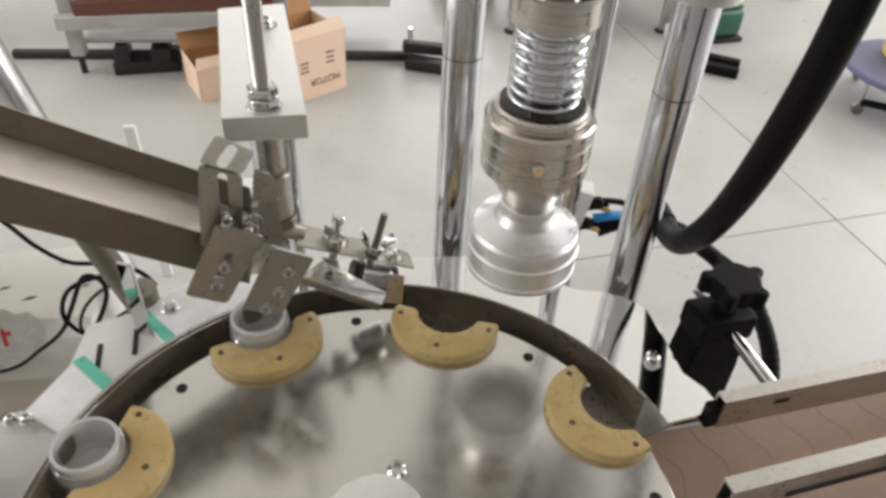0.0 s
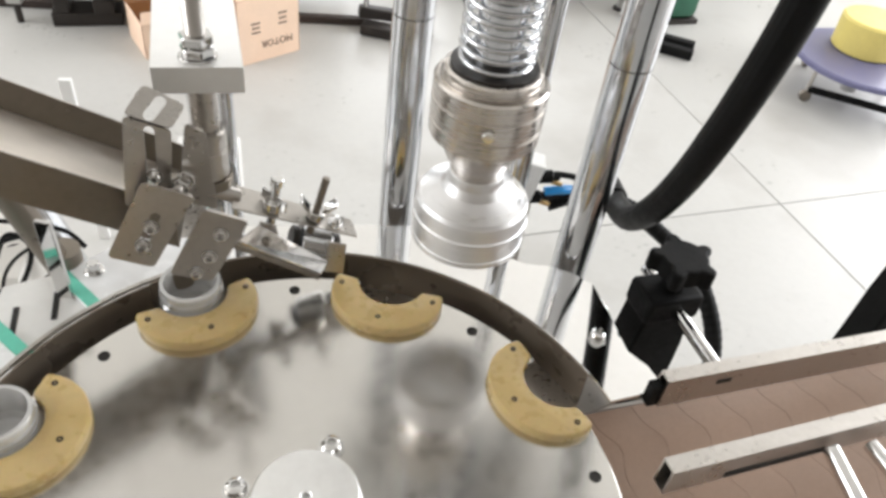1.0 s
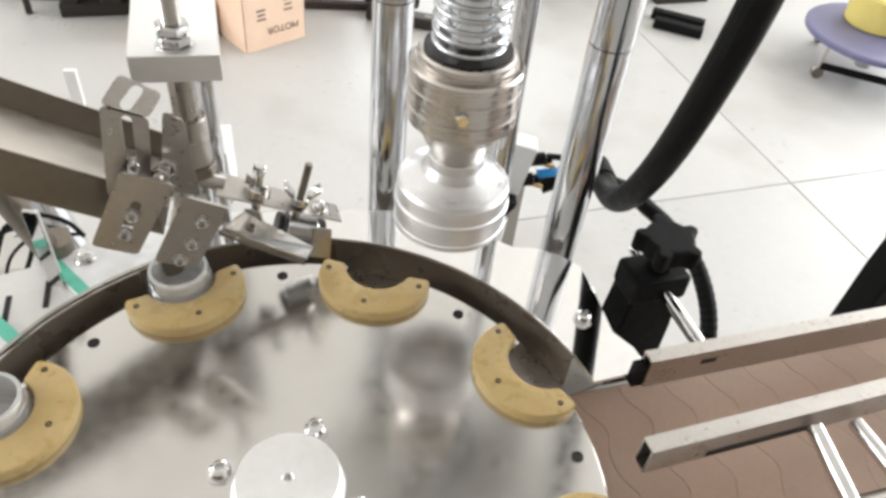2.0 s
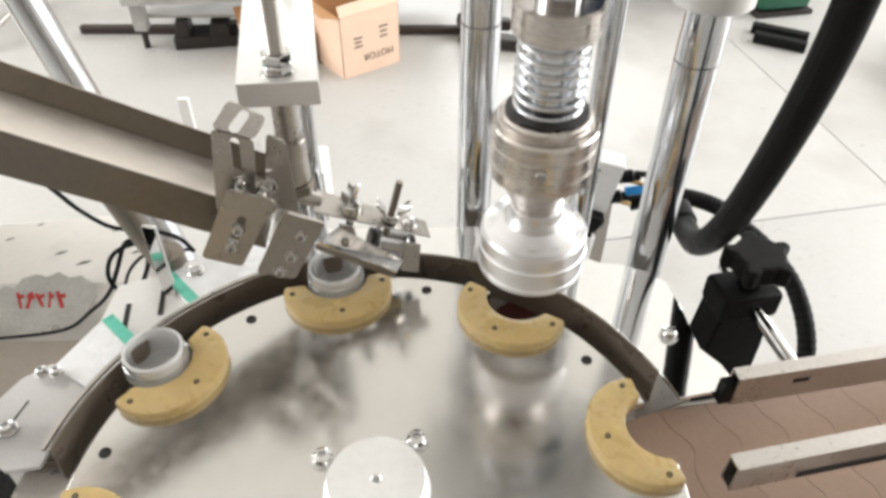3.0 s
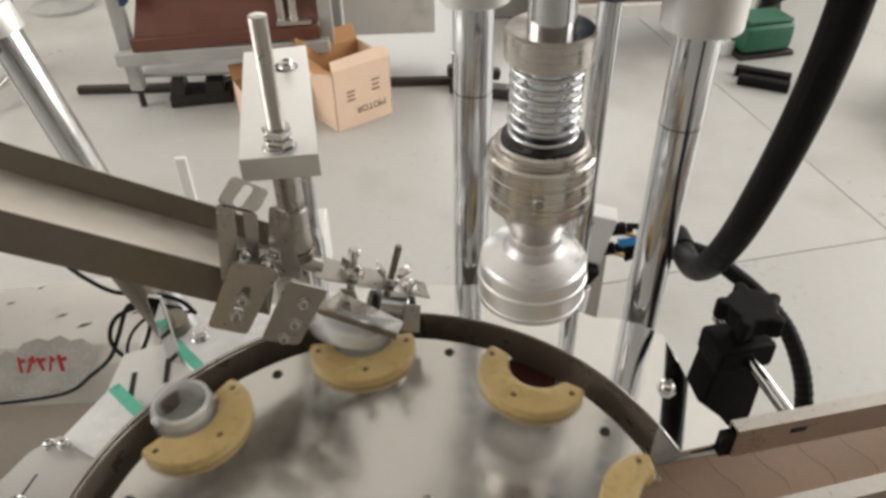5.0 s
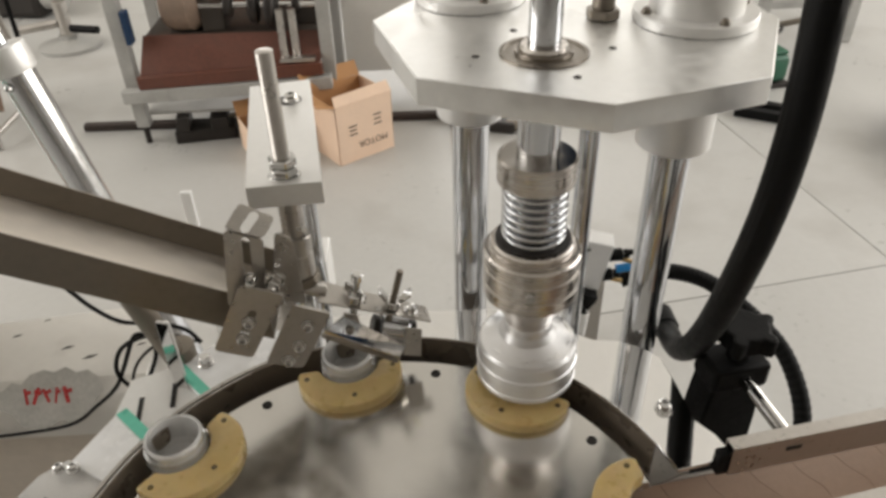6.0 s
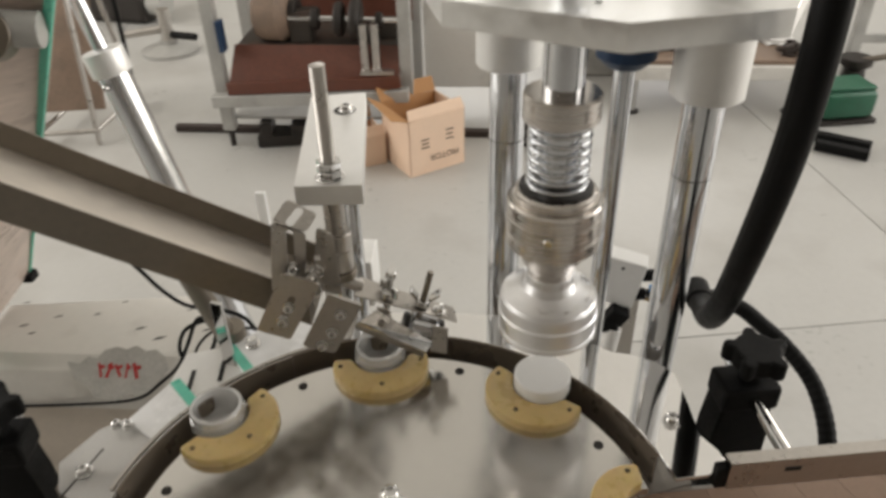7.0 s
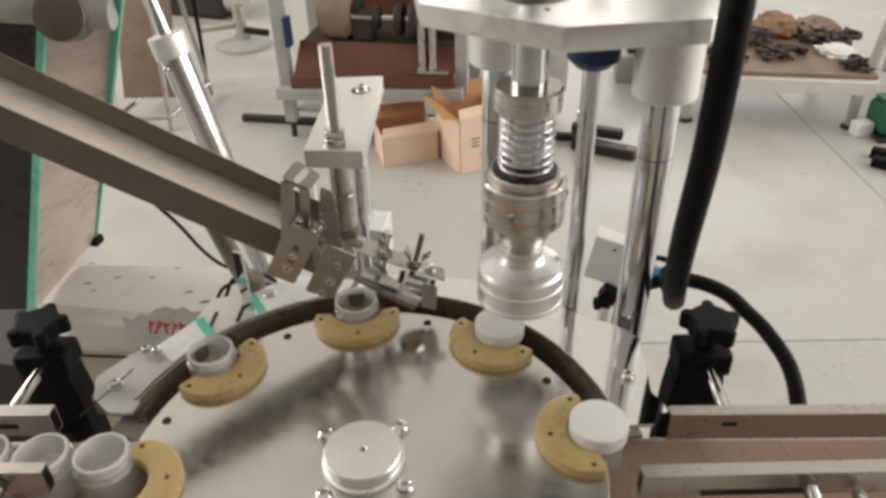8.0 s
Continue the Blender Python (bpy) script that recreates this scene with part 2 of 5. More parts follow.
def lathe(profile, m=None, segs=48, closed=False):
    """Turn (radius, height) pairs round the z axis. Open profiles that end on radius 0 close there."""
    bm = bmesh.new()
    rings = []
    for r, z in profile:
        if r < 1e-6:
            rings.append([bm.verts.new((0, 0, z))])
        else:
            rings.append([bm.verts.new((r * math.cos(2 * math.pi * i / segs), r * math.sin(2 * math.pi * i / segs), z)) for i in range(segs)])
    pairs = list(zip(rings, rings[1:])) + ([(rings[-1], rings[0])] if closed else [])
    for a, b in pairs:
        for i in range(segs):
            j = (i + 1) % segs
            if len(a) == 1 and len(b) == 1:
                continue
            if len(a) == 1:
                bm.faces.new((a[0], b[i], b[j]))
            elif len(b) == 1:
                bm.faces.new((a[i], a[j], b[0]))
            else:
                bm.faces.new((a[i], a[j], b[j], b[i]))
    if m is not None:
        bm.transform(m)
    return bm


def rod(r, z0, z1, m=None, segs=32, ch=0.0006):
    return lathe([(0, z0), (r - ch, z0), (r, z0 + ch), (r, z1 - ch), (r - ch, z1), (0, z1)], m, segs)


def rod_between(a, b, r, segs=20):
    a, b = Vector(a), Vector(b)
    m = Matrix.Translation(a) @ (b - a).to_track_quat("Z", "Y").to_matrix().to_4x4()
    return rod(r, 0, (b - a).length, m, segs)


def slab(points, z0, z1, bevel=0.0, m=None):
    """A polygon (x, y) raised from z0 to z1."""
    bm = bmesh.new()
    f = bm.faces.new([bm.verts.new((x, y, z0)) for x, y in points])
    up = bmesh.ops.extrude_face_region(bm, geom=[f])
    bmesh.ops.translate(bm, verts=[v for v in up["geom"] if isinstance(v, bmesh.types.BMVert)], vec=(0, 0, z1 - z0))
    bmesh.ops.recalc_face_normals(bm, faces=bm.faces)
    if bevel:
        es = [e for e in bm.edges if len(e.link_faces) == 2 and e.calc_face_angle(0) > 0.6]
        bmesh.ops.bevel(bm, geom=es, offset=bevel, segments=2, affect="EDGES", profile=0.5)
    if m is not None:
        bm.transform(m)
    return bm


def join(*bms):
    out = bms[0]
    for b in bms[1:]:
        me = bpy.data.meshes.new("join")
        b.to_mesh(me)
        b.free()
        out.from_mesh(me)
        bpy.data.meshes.remove(me)
    return out


def smooth_path(pts, n=10):
    """A Catmull-Rom line through the points."""
    pts = [Vector(p) for p in pts]
    pts = [2 * pts[0] - pts[1]] + pts + [2 * pts[-1] - pts[-2]]
    out = []
    for a, b, c, d in zip(pts, pts[1:], pts[2:], pts[3:]):
        for i in range(n):
            t = i / n
            out.append(0.5 * (2 * b + (c - a) * t + (2 * a - 5 * b + 4 * c - d) * t * t + (3 * b - a - 3 * c + d) * t ** 3))
    out.append(pts[-2])
    return out


def tube(pts, radius, segs=12, n=10):
    """A round tube along a smooth line; radius may be a function of the way along it (0 to 1)."""
    path = smooth_path(pts, n)
    bm = bmesh.new()
    normal = Vector((0, 0, 1)) if abs((path[1] - path[0]).normalized().z) < 0.9 else Vector((1, 0, 0))
    rings = []
    for i, p in enumerate(path):
        d = (path[min(i + 1, len(path) - 1)] - path[max(i - 1, 0)]).normalized()
        normal = (normal - d * normal.dot(d)).normalized()
        side = d.cross(normal)
        r = radius(i / (len(path) - 1)) if callable(radius) else radius
        rings.append([bm.verts.new(p + r * (math.cos(2 * math.pi * k / segs) * normal + math.sin(2 * math.pi * k / segs) * side)) for k in range(segs)])
    for a, b in zip(rings, rings[1:]):
        for k in range(segs):
            bm.faces.new((a[k], a[(k + 1) % segs], b[(k + 1) % segs], b[k]))
    bm.faces.new(rings[0])
    bm.faces.new(rings[-1][::-1])
    return bm


def plate_between(corners, thick):
    """A flat plate over four corners, thick along their normal."""
    c = [Vector(p) for p in corners]
    nrm = (c[1] - c[0]).cross(c[3] - c[0]).normalized() * thick
    bm = bmesh.new()
    vs = [bm.verts.new(p) for p in c] + [bm.verts.new(p + nrm) for p in c]
    for f in ((3, 2, 1, 0), (4, 5, 6, 7), (0, 1, 5, 4), (1, 2, 6, 5), (2, 3, 7, 6), (3, 0, 4, 7)):
        bm.faces.new([vs[i] for i in f])
    bmesh.ops.bevel(bm, geom=bm.edges[:], offset=min(0.0008, thick * 0.3), segments=1, affect="EDGES", profile=0.5)
    return bm


def plate_round(corners, thick, r=0.004):
    """A flat plate over four corners with its corners rounded to r."""
    c = [Vector(p) for p in corners]
    nrm = (c[1] - c[0]).cross(c[3] - c[0]).normalized() * thick
    pts = []
    for i in range(4):
        a, b, d = c[i - 1], c[i], c[(i + 1) % 4]
        p, q = b + (a - b).normalized() * r, b + (d - b).normalized() * r
        for t in (0, 0.25, 0.5, 0.75, 1):
            pts.append((1 - t) ** 2 * p + 2 * t * (1 - t) * b + t * t * q)
    bm = bmesh.new()
    lo, hi = [bm.verts.new(p) for p in pts], [bm.verts.new(p + nrm) for p in pts]
    bm.faces.new(lo[::-1])
    bm.faces.new(hi)
    n = len(pts)
    for i in range(n):
        j = (i + 1) % n
        bm.faces.new((lo[i], lo[j], hi[j], hi[i]))
    return bm


def plate_slotted(corners, thick, a, b, half, r=0.004):
    """A rounded plate with a real slot through it, from a to b, 2 * half wide."""
    c = [Vector(p) for p in corners]
    nrm = (c[1] - c[0]).cross(c[3] - c[0]).normalized()
    rim = []
    for i in range(4):
        p0, p1, p2 = c[i - 1], c[i], c[(i + 1) % 4]
        p, q = p1 + (p0 - p1).normalized() * r, p1 + (p2 - p1).normalized() * r
        rim += [(1 - t) ** 2 * p + 2 * t * (1 - t) * p1 + t * t * q for t in (0, 0.25, 0.5, 0.75, 1)]
    a, b = (Vector(p) - nrm * nrm.dot(Vector(p) - c[0]) for p in (a, b))
    d = (b - a).normalized()
    side = nrm.cross(d)
    hole = [b + half * (math.sin(t) * d + math.cos(t) * side) for t in np.linspace(0, math.pi, 9)]
    hole += [a + half * (-math.sin(t) * d - math.cos(t) * side) for t in np.linspace(0, math.pi, 9)]
    bm = bmesh.new()
    edges = []
    for ring in (rim, hole):
        vs = [bm.verts.new(p) for p in ring]
        edges += [bm.edges.new((vs[i], vs[(i + 1) % len(vs)])) for i in range(len(vs))]
    bmesh.ops.triangle_fill(bm, edges=edges, use_beauty=True, normal=nrm)
    up = bmesh.ops.extrude_face_region(bm, geom=bm.faces[:])
    bmesh.ops.translate(bm, verts=[v for v in up["geom"] if isinstance(v, bmesh.types.BMVert)], vec=nrm * thick)
    return bm


def hex_nut(r, h, m):
    bm = bmesh.new()
    bmesh.ops.create_cone(bm, cap_ends=True, segments=6, radius1=r, radius2=r, depth=h)
    bmesh.ops.bevel(bm, geom=bm.edges[:], offset=r * 0.08, segments=1, affect="EDGES", profile=0.5)
    bm.transform(m)
    return bm


def button_screw(m, r=0.007, h=0.0045):
    """A domed screw head on a washer with a hexagon socket sunk into it; its seat is at the origin of m."""
    w = [(0, 0), (r * 1.25, 0), (r * 1.25, 0.0012), (r, 0.0012), (r, 0.0012 + h * 0.35), (r * 0.85, 0.0012 + h * 0.8), (r * 0.55, 0.0012 + h), (r * 0.42, 0.0012 + h), (r * 0.38, 0.0012 + h * 0.35), (0, 0.0012 + h * 0.3)]
    return lathe(w, m, 20)


def facing(origin, direction):
    return Matrix.Translation(origin) @ Vector(direction).to_track_quat("Z", "Y").to_matrix().to_4x4()


def polar(r, deg, z=0.0):
    return Vector((r * math.cos(radians(deg)), r * math.sin(radians(deg)), z))


# ---------------------------------------------------------------- the workshop


def workshop():
    ground = tagged(part("floor", box(10.4, 13.4, 0.1, at(0, 2.5, FLOOR - 0.058)), JOINT), "grey workshop floor base under pale tiles", "floor", kind="structure")
    # large tiles, turned to the joints seen beside the machine
    size, turn = 3.2, 9.3
    e = Vector((math.cos(radians(turn)), math.sin(radians(turn))))
    f = Vector((-e.y, e.x))
    corner = Vector((1.47, 1.415))
    tile_bm = box(size - 0.0034, size - 0.0034, 0.012, bevel=0.0015, segs=1)
    mesh = bpy.data.meshes.new("tile")
    tile_bm.to_mesh(mesh)
    tile_bm.free()
    mesh.materials.append(FLOOR_MAT)
    for i in range(-3, 3):
        for j in range(-3, 3):
            c = corner + e * size * (i + 0.5) + f * size * (j + 0.5)
            if abs(c.x) < 8 and -7 < c.y < 12:
                t = new("tile", mesh)
                t.parent = ground
                t.matrix_world = Matrix.Translation((c.x, c.y, FLOOR + Z0 - 0.006)) @ Matrix.Rotation(radians(turn), 4, "Z")
    top = 3.6

    def wall(name, a, b, sill, head, lo, hi, paint=WALL_MAT, label="unseen cream workshop wall added for reflections"):
        """A wall from a to b (x, y) with one opening from lo to hi along it."""
        a, b = Vector((*a, 0)), Vector((*b, 0))
        d = (b - a).normalized()
        length = (b - a).length
        ang = math.degrees(math.atan2(d.y, d.x))

        def block(s0, s1, z0, z1):
            c = a + d * (s0 + s1) / 2
            return box(s1 - s0, 0.2, z1 - z0, at(c.x, c.y, (z0 + z1) / 2 + FLOOR, 0, 0, ang))
        if hi > lo:
            bm = join(block(0, lo, 0, top), block(hi, length, 0, top), block(lo, hi, 0, sill), block(lo, hi, head, top))
        else:
            bm = block(0, length, 0, top)
        return tagged(part(name, bm, paint), label, "wall", kind="structure")

    # Walls and ceiling stay out of view; added to shape reflections and bounced light.
    wall("wall_east", (5, -4), (5, 9), 0.7, 3.3, 3.0, 9.0)
    wall("wall_west", (-5, -4), (-5, 9), 1.6, 3.2, 3.0, 8.0)
    wall("wall_north", (-5, 8.9), (5, 8.9), 1.6, 3.2, 3.0, 8.0)
    wall("wall_south", (-5, -3.9), (5, -3.9), 0, 0, 0, 0, DARK_WALL, "unseen dark workshop wall added for dark reflections")
    tagged(part("ceiling", box(10.4, 13.4, 0.1, at(0, 2.5, FLOOR + top + 0.05)), CEIL_MAT), "unseen white ceiling added for reflections", "ceiling", kind="structure")


workshop()

# ---------------------------------------------------------------- the dial and its table
STEP = 45.0
STATION = 100.0          # the angle of the cap-placing station; the chuck stands one step on
PITCH_R = 0.2085         # radius of the jars' centres
DIAL_R = 0.2095


def pad_outline():
    """The crescent that cradles a jar, opening along +x, in the dial's plane."""
    outer_c, inner_r = 0.1947, 0.0270
    a = 77.0
    outer = [(outer_c + 0.0415 * math.cos(radians(t)), 0.0462 * math.sin(radians(t))) for t in np.linspace(a, 360 - a, 30)]
    b = 102.0
    inner = [(PITCH_R + inner_r * math.cos(radians(t)), inner_r * math.sin(radians(t))) for t in np.linspace(360 - b, b, 24)]
    return outer + inner


def dial_outline():
    """The dial's rim with eight bites for the jars."""
    pts = []
    half = math.degrees(math.asin(0.0262 / DIAL_R))
    for k in range(8):
        c = STATION + STEP * k
        a0, a1 = c + half, c + STEP - half
        bite = []
        for t in np.linspace(270, 90, 15):
            v = polar(PITCH_R, c) + Vector((0.0275 * (math.cos(radians(t)) * math.cos(radians(c)) - math.sin(radians(t)) * math.sin(radians(c))),
                                            0.0275 * (math.cos(radians(t)) * math.sin(radians(c)) + math.sin(radians(t)) * math.cos(radians(c))), 0))
            if v.length < DIAL_R - 0.0005:
                bite.append((v.x, v.y))
        pts += bite
        pts += [tuple(polar(DIAL_R, t)[:2]) for t in np.linspace(a0, a1, 14)]
    return pts


def rotary_dial():
    dial = thing("rotary_dial", (0, 0, 0), "brushed stainless steel indexing dial with eight amber jar pockets", "rotary table")
    part("disc", slab(dial_outline(), -0.008, 0.0, 0.0006), STEEL_DIAL, dial)
    part("hub", lathe([(0, 0.0005), (0.036, 0.0005), (0.036, 0.004), (0.0335, 0.005), (0.0335, 0.0155), (0.0325, 0.0168), (0.004, 0.0168), (0.0026, 0.0160), (0.0024, 0.009), (0, 0.009)], None, 64), ALU_PLATE, dial, "round aluminium hub cover with a centre hole")
    for k in range(4):
        part("hub_screw", button_screw(at(*polar(0.0472, 54.0 + 90 * k, 0.0)), 0.0072, 0.006), STEEL_POLISH, dial)
    for k in range(8):
        c = STATION + STEP * k
        rot = Matrix.Rotation(radians(c), 4, "Z")
        pad = part("jar_pad", slab(pad_outline(), -0.0040, 0.0092, 0.0030, rot), PAD, dial, "crescent-shaped amber polyurethane pad", smooth=35)
        for r, a in ((0.165, 0), (0.197, 11.3), (0.197, -11.2)):
            p = polar(r, c + a, 0.0093)
            part("pad_screw", lathe([(0, -0.0006), (0.0009, -0.0006), (0.0009, 0.0004), (0.0019, 0.0006), (0.0022, 0.0002), (0.0022, -0.0004), (0, -0.0005)], at(*p), 12), IRON, pad)
        p = polar(0.1955, c + STEP / 2, 0.0004)
        part("dial_hole", lathe([(0, -0.0002), (0.0030, -0.0002), (0.0032, 0.0003), (0.0042, 0.0004), (0.0044, 0.0)], at(*p), 20), DARK_HOLE, dial)
    return dial


DIAL = rotary_dial()
TIP = (0.2194, 0.0612)


def machine_table():
    table = thing("machine_table", (0, 0, FLOOR), "stainless steel machine table with two chrome guide posts", "machine table")
    # the raised deck behind the dial, polished, cut round on the dial's side
    edge = [tuple(polar(0.2280, a)[:2]) for a in np.linspace(107, 15.6, 60)]
    deck = edge + [(0.2590, 0.0690), (0.2640, 0.0780), (0.2600, 0.0920), (0.2485, 0.1080), (0.2460, 0.1500), (0.2420, 0.1820), (0.2280, 0.1960), (0.2080, 0.2060), (0.1880, 0.2090), (0.1500, 0.2340), (0.1000, 0.2600), (0.0300, 0.2630), (-0.066, 0.262)]
    part("deck", slab(deck, 0.0100, 0.0136, 0.0004), DECK_STEEL, table, "polished steel deck plate")
    part("deck_screw", button_screw(at(0.2275, 0.1225, 0.0137), 0.0062, 0.006), STEEL_POLISH, table)
    # guide round the dial: a thin upright strip with a slight lip
    def strip(a0, a1, r, z0, z1, th):
        inner, outer = [polar(r, a) for a in np.linspace(a0, a1, 70)], [polar(r + th, a) for a in np.linspace(a0, a1, 70)]
        return slab([(v.x, v.y) for v in inner] + [(v.x, v.y) for v in outer[::-1]], z0, z1)
    part("jar_guide", strip(22.5, 122, 0.2262, -0.024, 0.0132, 0.0016), GUIDE, table, "polished guide strip round the dial, dark reflections in its colour")
    part("jar_guide", strip(122.1, 172, 0.2262, -0.024, 0.0120, 0.0016), GUIDE, table, "polished guide strip round the dial, dark reflections in its colour")
    part("guide_lip", strip(96, 172, 0.2305, 0.0100, 0.0128, 0.003), STEEL, table)
    # the fixed plate on which the jars slide
    slide = [tuple(polar(0.2600, a)[:2]) for a in np.linspace(20, 176, 60)] + [tuple(polar(0.075, a)[:2]) for a in np.linspace(176, 20, 30)]
    part("slide_plate", slab(slide, -0.030, -0.0245), STEEL, table, "satin steel sliding plate under the dial")
    part("pressing_pad", rod(0.0285, -0.0244, -0.0225, at(*polar(PITCH_R, STATION - STEP)), 40), RED_PAD, table, "dark red rubber pad under the chuck")
    part("shaft", rod(0.03, -0.35, -0.0085), STEEL, table)
    part("bed", slab([(-0.242, 0.085), (-0.238, 0.165), (-0.205, 0.252), (0.130, 0.250), (0.190, 0.200), (0.262, 0.125)], -0.050, -0.032, 0.001), STEEL, table, "stainless steel table bed")
    part("cabinet", box(0.46, 0.30, 0.80, at(0.0, 0.02, FLOOR + 0.425), 0.006), STEEL, table, "stainless steel cabinet under the table")
    for x in (-0.19, 0.19):
        for y in (-0.09, 0.13):
            part("foot", rod(0.02, FLOOR, FLOOR + 0.03, at(x, y, 0), 20), BLACK, table)
    for x, y in ((0.0830, 0.2910), (0.2350, 0.2220)):
        post = part("guide_post", rod(0.0162, -0.16, 0.62, at(x, y, 0), 48), CHROME, table, "chrome-plated guide post")
        part("scribed_ring", lathe([(0.01625, 0.2003), (0.01635, 0.2008), (0.01625, 0.2013)], at(x, y, 0), 48), IRON, post)
    for x, y in ((0.0830, 0.2910), (0.2350, 0.2220)):
        part("post_arm", box(0.05, 0.20, 0.03, at(x * 0.82, y - 0.085, -0.145), 0.002), STEEL_DARK, table)
    # top bridge out of view ties the posts together
    part("bridge", box(0.22, 0.06, 0.02, at(0.159, 0.2565, 0.628, 0, 0, -24.5), 0.002), ALU_PLATE, table)
    return table


machine_table()


def side_plates():
    """Filmed acrylic guard pieces with green edges beside the dial."""
    def guard(pts, z, edge_a, edge_b):
        g = thing("acrylic_guard", (pts[0][0], pts[0][1], z - 0.004), "white filmed acrylic guard sheet with a green cut edge", "guard sheet", group="acrylic guards beside the dial")
        part("sheet", slab(pts, z - 0.004, z, 0.0004), ACRYLIC, g)
        a, b = Vector((*edge_a, 0)), Vector((*edge_b, 0))
        d = (b - a).normalized()
        n = Vector((-d.y, d.x, 0)) * 0.010
        part("green_edge", slab([a.xy, b.xy, (b + n).xy, (a + n).xy], z, z + 0.0006), GREEN_EDGE, g, "green edge strip")
        return g
    guard([(-0.2340, 0.1640), (-0.2010, 0.1310), (-0.2150, 0.0900), (-0.2560, 0.1160)], 0.0, (-0.2340, 0.1640), (-0.2010, 0.1310))
    guard([(-0.1975, 0.2170), (-0.1640, 0.1790), (-0.1450, 0.1850), (-0.090, 0.2180), (-0.080, 0.262), (-0.150, 0.262)], 0.0, (-0.1975, 0.2170), (-0.1640, 0.1790))
    e = thing("acrylic_guard", (-0.27, 0.06, -0.007), "scuffed clear acrylic guard plate held by steel screws", "guard sheet", group="acrylic guards beside the dial")
    part("sheet", slab([(-0.2980, 0.0700), (-0.2800, 0.1080), (-0.2610, 0.1230), (-0.2210, 0.0960), (-0.2340, 0.0560), (-0.2365, 0.0300), (-0.2600, 0.0270), (-0.2840, 0.0420)], -0.0085, -0.0048, 0.0004), SHEET_CLEAR, e)
    part("seam", box(0.0016, 0.072, 0.0006, at(-0.2745, 0.052, -0.0046, 0, 0, -14), 0.0002), DARK_HOLE, e)
    for x, y in ((-0.2505, 0.1085), (-0.2620, 0.1090)):
        part("screw", button_screw(at(x, y, 0.0002), 0.0042, 0.005), STEEL_POLISH, e)
    part("screw", button_screw(at(-0.2705, 0.0610, -0.0047), 0.0058, 0.006), STEEL_POLISH, e)
    part("bracket", box(0.070, 0.020, 0.025, at(-0.255, 0.056, -0.0197), 0.001), STEEL_DARK, e, "dull steel bracket under the sheet")
    b = thing("slotted_bracket", (-0.215, 0.18, -0.032), "flat steel bracket with two dark slots on the table bed", "bracket")
    plate = part("plate", slab([(-0.2375, 0.1665), (-0.2050, 0.1340), (-0.1625, 0.1820), (-0.1985, 0.2235), (-0.2350, 0.2100)], -0.0110, -0.0045, 0.0005), ALU_PALE, b)
    for x, y in ((-0.2170, 0.1720), (-0.1915, 0.1880)):
        part("slot", box(0.0044, 0.030, 0.001, at(x, y, -0.0042, 0, 0, 8), 0.0004), DARK_HOLE, plate)
    part("stand_off", box(0.03, 0.03, 0.0202, at(-0.2, 0.18, -0.0213)), STEEL_DARK, b)
    s = solo("socket_screw", join(rod(0.0048, -0.0, 0.009, at(-0.169, 0.222, 0), 20), rod(0.008, 0.0, 0.0015, at(-0.169, 0.222, 0), 20)), STEEL_POLISH, "small polished socket screw in the guard sheet", "screw", base=(-0.169, 0.222, 0))


side_plates()

# ---------------------------------------------------------------- the capping head
AX = polar(PITCH_R, STATION - STEP)
HEAD_PARTS = {}


